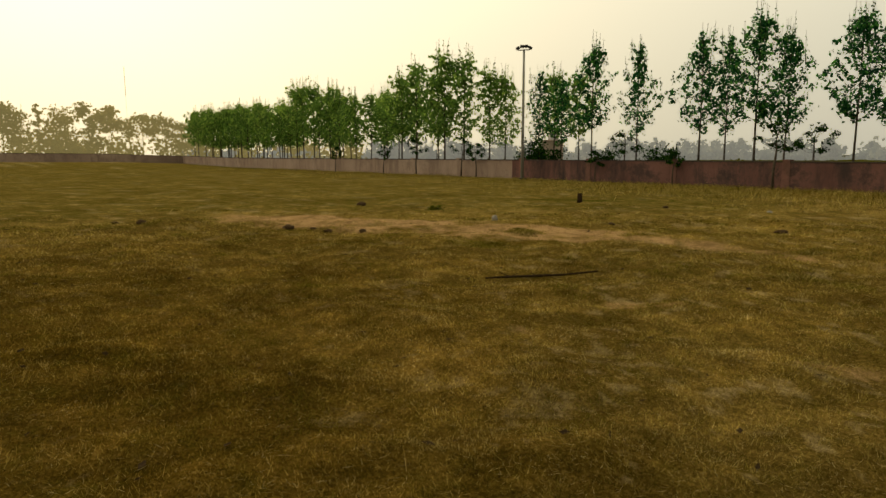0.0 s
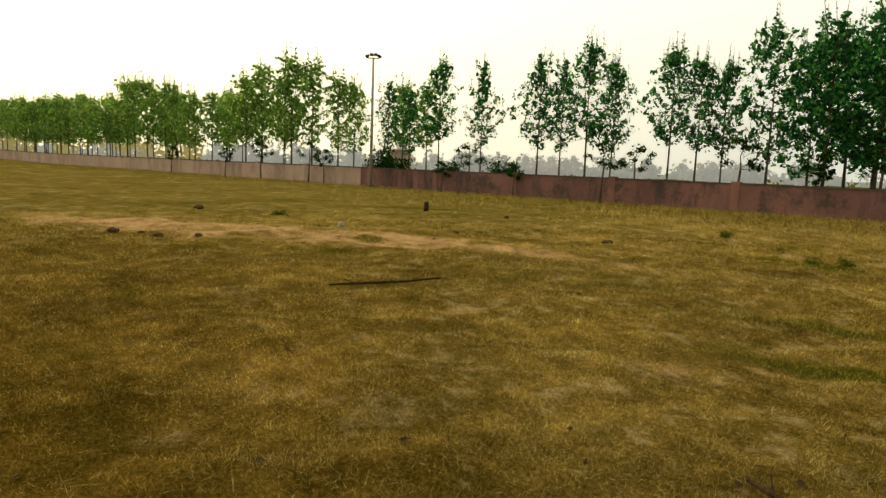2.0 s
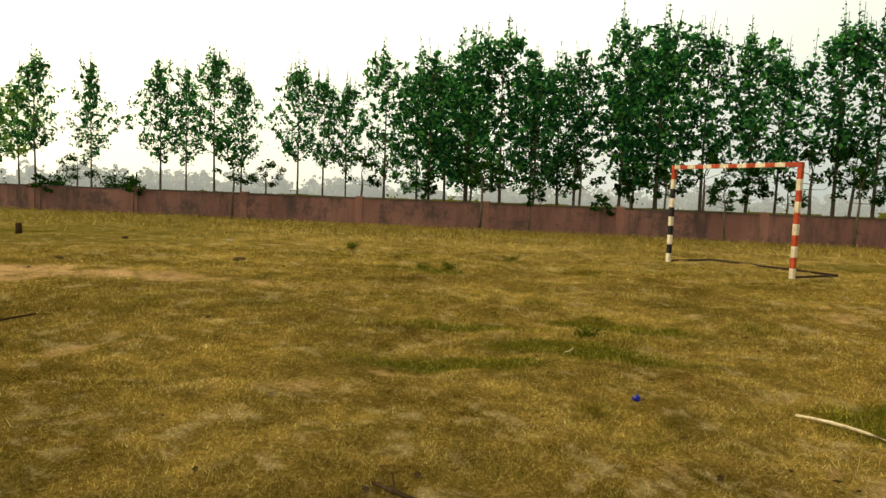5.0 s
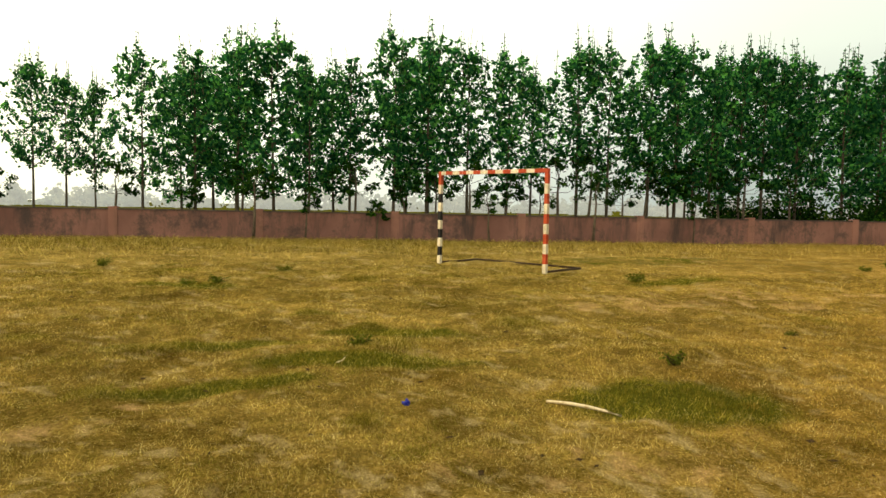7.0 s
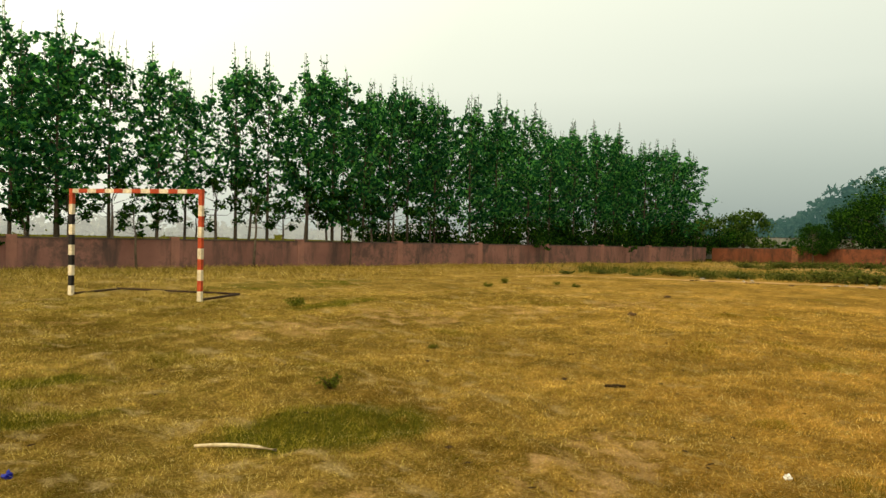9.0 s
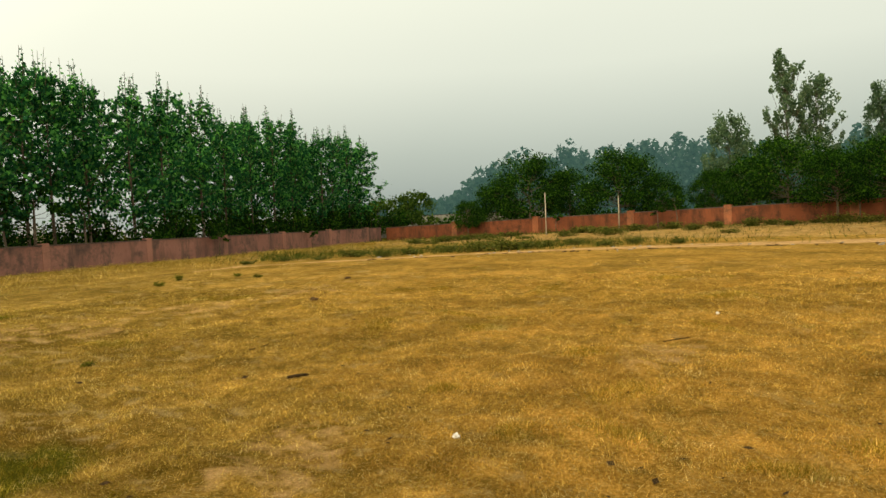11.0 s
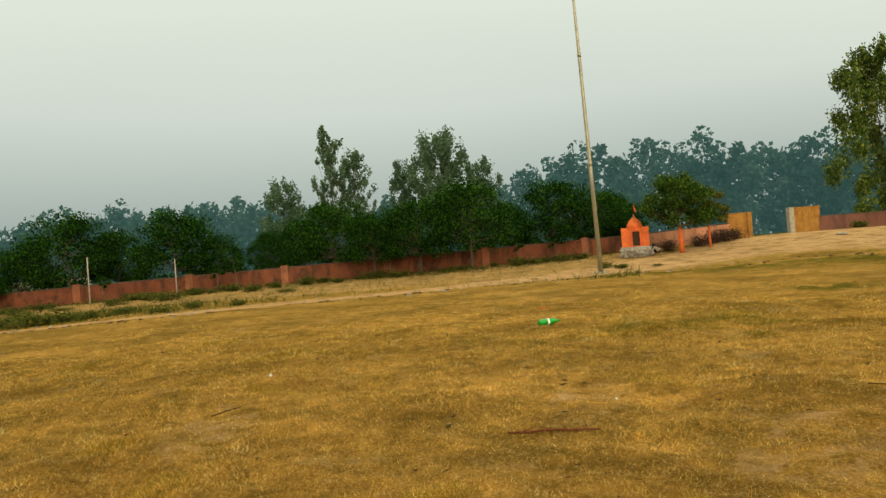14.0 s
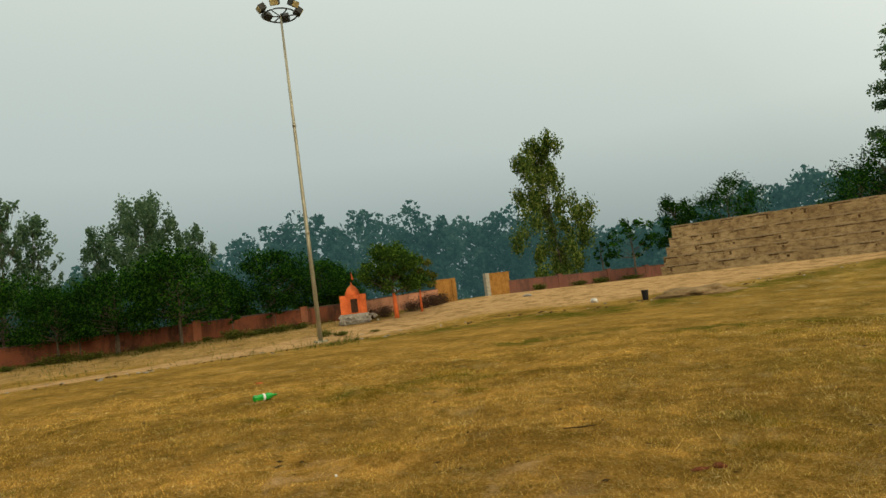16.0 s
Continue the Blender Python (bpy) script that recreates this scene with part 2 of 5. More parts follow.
def stained_wall(name, low, high, dark, stretch=(1.0, 1.0, 0.22), spread=None):
    m, t, b = material(name, high, 0.92, 0.1)
    streak, blot, fine = noise_node(t, 1.6, 6, 0.7, stretch), noise_node(t, 0.45, 4), noise_node(t, 60, 4)
    c = ramp(t, blot, [(0.33, low), (0.62, high)])
    c = mixed(t, ramp(t, streak, [(0.46, (0, 0, 0)), (0.66, (0.85, 0.85, 0.85))]), c, dark)
    c = mixed(t, ramp(t, noise_node(t, 0.9, 8, 0.75, spread), [(0.50, (0, 0, 0)), (0.62, (0.8, 0.8, 0.8))]), c, dark)
    t.links.new(c, b.inputs["Base Color"])
    bump(t, b, fine, 0.5, 0.008)
    return m


M_GROUND = ground_material()
M_GRASS = grass_material()
M_WALL = stained_wall("faded_pink_plaster", (0.145, 0.070, 0.057), (0.25, 0.122, 0.096), (0.060, 0.043, 0.038))
# plaster of the far walls, lightened in colour to stand in for haze
M_WALL_HAZE = stained_wall("haze_paled_plaster", (0.36, 0.245, 0.185), (0.48, 0.345, 0.26), (0.27, 0.185, 0.14))
M_WALL2 = stained_wall("orange_plaster", (0.112, 0.037, 0.018), (0.185, 0.063, 0.031), (0.040, 0.022, 0.015))
M_WALL3 = stained_wall("dark_red_plaster", (0.13, 0.052, 0.036), (0.20, 0.085, 0.058), (0.075, 0.042, 0.032))
M_PILASTER = stained_wall("salmon_plaster", (0.20, 0.095, 0.072), (0.29, 0.138, 0.105), (0.14, 0.08, 0.06))
M_SALMON = stained_wall("pale_salmon_plaster", (0.34, 0.150, 0.082), (0.46, 0.215, 0.125), (0.20, 0.10, 0.06))
M_PILASTER2 = stained_wall("peeling_orange_plaster", (0.21, 0.075, 0.036), (0.30, 0.115, 0.058), (0.10, 0.05, 0.03))
M_COPING = speckled("mossy_coping", (0.05, 0.045, 0.04), (0.14, 0.10, 0.08), 25, 2.0)
M_GREYWALL = stained_wall("grey_plaster", (0.26, 0.25, 0.21), (0.36, 0.34, 0.29), (0.15, 0.14, 0.12))
M_BARK = speckled("poplar_bark", (0.045, 0.035, 0.025), (0.16, 0.125, 0.085), 30, 4, stretch=(1, 1, 0.25))
M_BARK_PALE = speckled("pale_bark", (0.20, 0.16, 0.11), (0.42, 0.36, 0.28), 24, 3, stretch=(1, 1, 0.25))
M_POPLAR = foliage("poplar_leaves", (0.003, 0.026, 0.015), (0.012, 0.084, 0.037), (0.078, 0.30, 0.075), 0.5, (3.2, 2.4, 1.35))
# paler, yellower leaf tones paint the sunward haze on the western poplars
M_POPLAR_HAZE = foliage("sun_haze_poplar_leaves", (0.050, 0.105, 0.036), (0.125, 0.215, 0.070), (0.26, 0.36, 0.12), 0.5, (2.5, 2.5, 1.3))
M_BROAD = foliage("broad_leaves", (0.003, 0.015, 0.003), (0.011, 0.047, 0.005), (0.062, 0.160, 0.013))
# greyed, raised leaf tones include the haze over the far eucalyptus
M_EUC = foliage("eucalyptus_leaves", (0.040, 0.088, 0.052), (0.080, 0.145, 0.085), (0.14, 0.21, 0.12))
# brighter leaf tones paint sunlight onto the nearer eucalyptus
M_EUC_LIGHT = foliage("sunlit_eucalyptus_leaves", (0.024, 0.052, 0.012), (0.080, 0.130, 0.026), (0.24, 0.28, 0.06))
M_BUSH = foliage("bush_leaves", (0.03, 0.045, 0.008), (0.085, 0.10, 0.018), (0.17, 0.17, 0.04))
M_OLIVE = foliage("olive_leaves", (0.014, 0.036, 0.006), (0.042, 0.088, 0.012), (0.12, 0.20, 0.03))
M_WEED = foliage("weed_leaves", (0.045, 0.058, 0.006), (0.105, 0.120, 0.012), (0.18, 0.18, 0.026))
M_VERGE = foliage("verge_grass_blades", (0.024, 0.038, 0.006), (0.055, 0.080, 0.012), (0.19, 0.17, 0.040))
# far leaves: blue, yellow and pale tints carry the distance haze
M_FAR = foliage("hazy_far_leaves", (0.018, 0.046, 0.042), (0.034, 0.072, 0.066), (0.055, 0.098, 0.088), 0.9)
M_FAR_SUN_HAZE = foliage("sun_haze_far_leaves", (0.10, 0.10, 0.035), (0.14, 0.13, 0.045), (0.20, 0.18, 0.07), 0.9)
M_FAR_PALE_HAZE = foliage("pale_haze_far_leaves", (0.16, 0.18, 0.18), (0.20, 0.22, 0.22), (0.24, 0.26, 0.25), 0.9)
# emission on the far leaves stands in for airlight
for far, glow in ((M_FAR, (0.062, 0.146, 0.142, 1)), (M_FAR_SUN_HAZE, (0.74, 0.62, 0.27, 1)), (M_FAR_PALE_HAZE, (0.73, 0.73, 0.69, 1))):
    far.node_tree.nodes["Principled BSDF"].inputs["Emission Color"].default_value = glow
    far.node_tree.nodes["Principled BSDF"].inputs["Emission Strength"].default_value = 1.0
M_RED = speckled("chipped_red_paint", (0.33, 0.046, 0.018), (0.50, 0.085, 0.032), 30, 6, 0.5, 0.2, 0.002)
M_WHITE = speckled("chipped_cream_paint", (0.52, 0.42, 0.27), (0.80, 0.72, 0.55), 26, 6, 0.5, 0.2, 0.002)
M_BLACK = speckled("black_paint", (0.010, 0.009, 0.009), (0.03, 0.028, 0.028), 30, 6, 0.5, 0.2, 0.002)
M_RUST = speckled("dark_rusty_pipe", (0.02, 0.013, 0.009), (0.07, 0.04, 0.025), 40, 6, 0.7)
M_STEEL = speckled("galvanised_steel", (0.26, 0.24, 0.16), (0.38, 0.35, 0.25), 18, 1.2, 0.45, 0.1, 0.001, 0.4, (1, 1, 0.15), 0.35)
M_LAMP = speckled("lamp_housing", (0.03, 0.03, 0.03), (0.07, 0.07, 0.065), 30, 4, 0.5)
M_LENS = speckled("yellowed_lamp_glass", (0.45, 0.36, 0.16), (0.62, 0.52, 0.28), 8, 2, 0.2, 0.05, 0.001, 0.5)
M_SHRINE = speckled("saffron_paint", (0.56, 0.115, 0.030), (0.70, 0.165, 0.048), 16, 2.5, 0.7, 0.2, 0.004)
M_DARK = speckled("painted_dark_opening", (0.03, 0.018, 0.012), (0.07, 0.035, 0.02), 10, 3)
M_STONE = speckled("pale_rubble", (0.20, 0.18, 0.14), (0.44, 0.40, 0.34), 12, 3, 0.9, 0.6, 0.03)
M_OCHRE = speckled("ochre_gate_paint", (0.27, 0.125, 0.026), (0.38, 0.19, 0.046), 14, 2, 0.7, 0.2, 0.003)
M_CEMENT = stained_wall("weathered_cement", (0.20, 0.134, 0.062), (0.32, 0.226, 0.112), (0.105, 0.064, 0.028), (1.3, 1.3, 5.5), (3.0, 3.0, 3.0))
M_DIRT = speckled("dirty_cement", (0.045, 0.026, 0.011), (0.105, 0.064, 0.028), 12, 3)
M_EARTH = speckled("loose_earth", (0.16, 0.105, 0.048), (0.32, 0.22, 0.11), 22, 3, 0.95, 0.7, 0.02)
M_NOSING = speckled("worn_cream_nosing", (0.17, 0.118, 0.060), (0.34, 0.255, 0.145), 9, 1.1)
M_SOIL = speckled("dry_soil", (0.045, 0.025, 0.010), (0.125, 0.074, 0.032), 22, 3, 0.95, 0.7, 0.02)
M_STICK = speckled("weathered_wood", (0.022, 0.014, 0.007), (0.075, 0.048, 0.024), 60, 8, 0.95, spec=0.0, stretch=(1, 1, 0.3))
M_VINE = speckled("reddish_dry_stem", (0.075, 0.024, 0.012), (0.21, 0.075, 0.036), 60, 8, 0.95, spec=0.0)
M_STRIPPED = speckled("stripped_pale_wood", (0.48, 0.37, 0.21), (0.72, 0.60, 0.40), 50, 8)
M_STRAW = foliage("bleached_straw", (0.20, 0.13, 0.04), (0.42, 0.30, 0.11), (0.62, 0.50, 0.24), 0.7, (1.0, 1.0, 1.0))
M_BLUE = speckled("blue_plastic", (0.004, 0.008, 0.15), (0.010, 0.018, 0.28), 30, 8, 0.5, 0.1, 0.002, 0.2)
M_GREEN = speckled("green_plastic", (0.005, 0.20, 0.014), (0.02, 0.40, 0.035), 30, 8, 0.25, 0.1, 0.002, 0.5)
M_PAPER = speckled("white_litter", (0.62, 0.60, 0.56), (0.85, 0.84, 0.82), 20, 8, 0.6)
M_ROCK = speckled("whitewashed_rock", (0.40, 0.37, 0.31), (0.68, 0.64, 0.56), 14, 4, 0.9, 0.5, 0.02)
M_FLAG = speckled("saffron_cloth", (0.50, 0.10, 0.03), (0.66, 0.16, 0.05), 20, 4)
M_HOUSE = stained_wall("cream_house_plaster", (0.62, 0.52, 0.34), (0.74, 0.64, 0.44), (0.48, 0.38, 0.25))
M_PINKHOUSE = stained_wall("pink_house_plaster", (0.50, 0.36, 0.29), (0.60, 0.45, 0.36), (0.38, 0.28, 0.22))
M_CREAMPOST = speckled("whitewashed_post", (0.27, 0.25, 0.19), (0.42, 0.38, 0.30), 20, 5)


# ---- building tools ----
def part(name, bm, mat, parent=None, label=""):
    me = bpy.data.meshes.new(name)
    bm.to_mesh(me)
    bm.free()
    me.materials.append(mat)
    ob = new(name, me)
    ob.parent = parent
    if label:
        tagged(ob, label)
    return ob


def raw(name, verts, faces, mat, parent=None, label=""):
    """A mesh from arrays: verts (n, 3), faces (m, k), all of one k."""
    verts, faces = np.asarray(verts, np.float32), np.asarray(faces, np.int32)
    me = bpy.data.meshes.new(name)
    me.vertices.add(len(verts))
    me.vertices.foreach_set("co", verts.ravel())
    n, k = faces.shape
    me.loops.add(n * k)
    me.loops.foreach_set("vertex_index", faces.ravel())
    me.polygons.add(n)
    me.polygons.foreach_set("loop_start", np.arange(0, n * k, k, dtype=np.int32))
    me.polygons.foreach_set("loop_total", np.full(n, k, np.int32))
    me.update(calc_edges=True)
    me.materials.append(mat)
    ob = new(name, me)
    ob.parent = parent
    if label:
        tagged(ob, label)
    return ob


def thing(name, m, label, category, group="", kind=""):
    ob = new(name)
    ob.empty_display_size = 0.2
    ob.matrix_world = m
    return tagged(ob, label, category, group, kind)


def box(bm, size, centre, turn=0.0, bevel=0.0):
    r = bmesh.ops.create_cube(bm, size=1.0, matrix=Matrix.Translation(centre) @ Matrix.Rotation(turn, 4, "Z") @ Matrix.Diagonal((*size, 1)))
    if bevel:
        edges = list({e for v in r["verts"] for e in v.link_edges})
        bmesh.ops.bevel(bm, geom=edges, offset=bevel, segments=2, affect="EDGES", profile=0.6)


def tube(bm, points, radii, sides=8, caps=True):
    """A tapered tube along a line of points."""
    rings, pts = [], [Vector(p) for p in points]
    for i, p in enumerate(pts):
        d = (pts[min(i + 1, len(pts) - 1)] - pts[max(i - 1, 0)]).normalized()
        a = d.orthogonal().normalized() if abs(d.z) < 0.95 else d.cross(Vector((1, 0, 0))).normalized()
        b = d.cross(a)
        r = float(radii[i] if isinstance(radii, (list, tuple)) else radii)
        rings.append([bm.verts.new(p + r * (math.cos(k * math.tau / sides) * a + math.sin(k * math.tau / sides) * b)) for k in range(sides)])
    for lo, hi in zip(rings, rings[1:]):
        for k in range(sides):
            f = bm.faces.new((lo[k], lo[(k + 1) % sides], hi[(k + 1) % sides], hi[k]))
            f.smooth = True
    if caps:
        bm.faces.new(rings[0][::-1])
        bm.faces.new(rings[-1])


def lathe(bm, profile, sides=24):
    rings = [[bm.verts.new((r * math.cos(k * math.tau / sides), r * math.sin(k * math.tau / sides), z)) for k in range(sides)] for r, z in profile]
    for lo, hi in zip(rings, rings[1:]):
        for k in range(sides):
            bm.faces.new((lo[k], lo[(k + 1) % sides], hi[(k + 1) % sides], hi[k])).smooth = True
    bm.faces.new(rings[0][::-1])
    bm.faces.new(rings[-1])


def leaf_quads(rng, centres, size, droop=0.0):
    """One bent leaf (a pointed four-cornered blade) at each centre, turned at random."""
    n = len(centres)
    d = rng.normal(size=(n, 3))
    d[:, 2] -= droop
    d /= np.linalg.norm(d, axis=1)[:, None] + 1e-9
    u = np.cross(d, rng.normal(size=(n, 3)))
    u /= np.linalg.norm(u, axis=1)[:, None] + 1e-9
    s = (size * rng.uniform(0.65, 1.35, n))[:, None]
    v = np.stack([centres - d * s * 0.55, centres + u * s * 0.42, centres + d * s * 0.65, centres - u * s * 0.42], 1)
    return v.reshape(-1, 3), np.arange(4 * n).reshape(n, 4)


EYE_X, EYE_Y = 0.9, 0.35


def polar(az, d):
    return EYE_X + d * math.sin(radians(az)), EYE_Y + d * math.cos(radians(az))


def rise(x, y):
    """Height of the ground: flat pitch, with an earth bank rising towards the far sides."""
    dx, dy = np.asarray(x, float) - EYE_X, np.asarray(y, float) - EYE_Y
    az, d = np.degrees(np.arctan2(dx, dy)), np.hypot(dx, dy)
    top = np.interp(az, [-180, -120, -95, -80, -72, 60, 75, 90, 107, 120, 131, 150, 180], [0.9, 0.7, 0.7, 0.5, 0, 0, 0.28, 0.45, 0.65, 0.8, 1.2, 1.15, 0.9])
    d0 = np.interp(az, [-180, -72, 0, 60, 80, 110, 125, 135, 180], [27, 45, 45, 29, 27, 30, 30, 26, 27])
    d1 = np.interp(az, [-180, -95, -72, 0, 60, 180], [60, 92, 92, 60, 38.5, 41])
    return top * np.clip((d - d0) / (d1 - d0), 0, 1)


def on_ground(x, y, turn=0.0, sink=0.0):
    return pose(x, y, float(rise(x, y)) + float(relief(np.float64(x), np.float64(y))) - sink, 0, 0, turn)


# ---- ground ----
GREEN_SPOTS = [(2.6, 4.35, 0.85, 0.48, -12), (0.55, 5.65, 0.95, 0.30, -5), (0.9, 6.9, 0.8, 0.25, 0), (6.6, 11.3, 1.3, 0.35, 20), (-0.5, 5.0, 0.8, 0.2, 8), (-0.9, 6.4, 0.9, 0.22, 0), (-2.0, 11.0, 1.0, 0.35, -20)]
DULL_SPOTS = [(8.2, 16.2, 3.5, 1.2, 15), (9.8, -5.6, 1.7, 0.8, 75), (-12, 15, 3.5, 0.9, 40), (12.5, -12, 2.2, 0.9, 60), (8.0, -13.0, 2.5, 1.0, 20), (3.5, -8.0, 1.6, 0.6, 0)]
BARE_SPOTS = [(-9.2, 6.9, 3.8, 1.3, 30), (-11.8, 5.4, 2.6, 1.1, 25), (-6.2, 8.2, 2.4, 0.45, 12), (-8.6, 7.0, 1.8, 0.5, 30), (-8.6, 7.0, 1.8, 0.5, 30)]
WORN_SPOTS = [(6.5, 9.0, 4.5, 1.4, 8), (10.5, 8.5, 4.0, 1.2, 0), (3.4, 2.8, 1.3, 0.5, 10), (-4.3, 8.6, 2.2, 0.3, 0), (1.5, 3.3, 1.1, 0.3, 0), (-1.2, 4.4, 0.8, 0.25, 30), (-3.3, 3.4, 0.5, 0.2, 40), (-3.3, 4.7, 0.6, 0.2, 45), (7.2, 1.0, 1.3, 0.4, -10), (6.2, -2.0, 1.2, 0.4, -30), (4.4, -2.6, 1.2, 0.5, -60), (1.4, 10.8, 2.0, 0.3, 0)]


def spots(x, y, table):
    out = np.zeros_like(x)
    for cx, cy, rx, ry, turn in table:
        c, s = math.cos(radians(turn)), math.sin(radians(turn))
        u, v = ((x - cx) * c + (y - cy) * s) / rx, ((y - cy) * c - (x - cx) * s) / ry
        out = np.maximum(out, np.clip(1.35 - np.hypot(u, v), 0, 1))
    return np.clip(out * 1.4, 0, 1)


TRACK_AZ = [44, 48, 63, 79, 98, 112, 119, 128, 140, 151, 161, 175]
TRACK_EDGE = [22, 23.7, 24, 24.6, 25.0, 27.4, 29.3, 30, 28.5, 31, 36, 40]


def track(x, y):
    """1 on the worn earth track and the open yard before the gate."""
    az, d = np.degrees(np.arctan2(x - EYE_X, y - EYE_Y)), np.hypot(x - EYE_X, y - EYE_Y)
    edge = np.interp(az, TRACK_AZ, TRACK_EDGE)
    wide = np.interp(az, [48, 63, 90, 112, 122, 130, 160, 175], [0.8, 1.2, 3.0, 5.0, 8, 17, 9, 9])
    k = (d - edge) / wide
    return np.clip(np.minimum(k * 5, (1 - k) * 4), 0, 1) * (az > 44) * (az < 178)


def bare_at(x, y):
    az = np.degrees(np.arctan2(x - EYE_X, y - EYE_Y))
    earth = 0.55 * ((east_gap(x, y) > 0) & (east_gap(x, y) < 9) & (az > 60) & (az < 122))
    return np.maximum(np.maximum(np.maximum(earth, spots(x, y, BARE_SPOTS) * (0.38 + 0.85 * clumpy(x * 0.5 + 2, y * 0.5))), spots(x, y, WORN_SPOTS) * (0.15 + 0.55 * clumpy(x * 0.9, y * 0.9))), track(x, y))


def dry_at(x, y):
    """How golden and parched the turf is: most so towards the track."""
    az = np.degrees(np.arctan2(x - EYE_X, y - EYE_Y))
    d = np.hypot(x - EYE_X, y - EYE_Y)
    return np.clip((az - 15) / 55, 0, 1) * np.clip((195 - az) / 60, 0, 1) * np.interp(d, [5.5, 10, 26, 34], [1.0, 0.82, 0.75, 0.4])


def east_gap(x, y):
    """Distance to the orange wall, positive on the field's side."""
    return 39.0 - ((x - EYE_X) * math.sin(radians(100)) + (y - EYE_Y) * math.cos(radians(100)))


def green_at(x, y):
    az, d = np.degrees(np.arctan2(x - EYE_X, y - EYE_Y)), np.hypot(x - EYE_X, y - EYE_Y)
    gap = east_gap(x, y)
    verge = np.clip(1 - np.abs(d - 29.5) / 4.0, 0, 1) * (az > 50) * np.clip((92 - az) / 14, 0, 1) * 0.55
    verge = np.maximum(verge, np.clip(1 - np.abs(gap - 1.2) / 3.2, 0, 1) * (az > 58) * (az < 118) * 0.8)
    inner = np.interp(az, TRACK_AZ, TRACK_EDGE) - d
    strip = np.clip(inner / 0.5, 0, 1) * np.clip((5.0 - inner) / 3.0, 0, 1) * np.clip((az - 115) / 6, 0, 1) * (az < 172) * (0.35 + 0.5 * clumpy(x * 0.4 + 1, y * 0.4))
    beyond = 1.0 * ((y > 25.3) | (x > 46))
    meadow = 0.5 * np.clip((-8 - az) / 25, 0, 1) * np.clip((az + 180) / 40, 0, 1) * np.clip((d - 11) / 6, 0, 1) * (d < 90)
    return np.maximum.reduce([spots(x, y, GREEN_SPOTS), 0.7 * spots(x, y, DULL_SPOTS) * (0.4 + 0.8 * clumpy(x * 0.6, y * 0.6)), verge, strip, meadow, beyond])


def clumpy(x, y):
    """Tufted cover of the turf, 0 to 1, in uneven clumps a hand to a stride across."""
    rng = np.random.default_rng(8)
    out = np.zeros_like(x)
    for size, high in ((2.2, 0.6), (0.9, 0.8), (0.45, 0.9), (0.22, 0.9), (0.11, 0.8)):
        for _ in range(4):
            t, p, q = rng.uniform(0, math.tau, 3)
            u, v = x * math.cos(t) + y * math.sin(t), y * math.cos(t) - x * math.sin(t)
            out += high * 0.35 * np.sin(u * math.tau / size + p + 1.6 * np.sin(v * math.tau / size * 0.7 + q))
    return np.clip(0.5 + 0.30 * out, 0, 1)


def relief(x, y):
    """Small unevenness of the turf."""
    rng = np.random.default_rng(3)
    r = np.hypot(x - EYE_X, y - EYE_Y)
    out = np.zeros_like(x)
    for size, high in ((3.1, 0.018), (1.3, 0.017), (0.62, 0.012), (0.36, 0.006)):
        for _ in range(5):
            t, p = rng.uniform(0, math.tau, 2)
            out += high * 0.5 * np.sin((x * math.cos(t) + y * math.sin(t)) * math.tau / size + p + 1.3 * np.sin((y - x) * 2.0 / size))
    return out * np.clip(r / 2, 0, 1) * np.clip((30 - r) / 14, 0, 1)


def bald_at(x, y):
    """Small worn patches where pale soil shows through the turf."""
    return np.clip((0.34 - clumpy(x * 0.8 + 3.3, y * 0.8 - 1.7)) / 0.30, 0, 1)


def west_dim_at(x, y):
    """Mask of the near western turf, where backlit shade is painted into the colour."""
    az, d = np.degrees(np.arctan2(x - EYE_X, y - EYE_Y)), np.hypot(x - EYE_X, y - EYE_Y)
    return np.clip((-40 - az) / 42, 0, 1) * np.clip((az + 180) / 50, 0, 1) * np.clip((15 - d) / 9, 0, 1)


def mottled_at(x, y):
    """How mottled the turf is, fading with distance from the viewpoint and with dryness."""
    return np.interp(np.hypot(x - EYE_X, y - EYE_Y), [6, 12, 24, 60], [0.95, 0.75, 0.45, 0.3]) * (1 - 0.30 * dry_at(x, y))


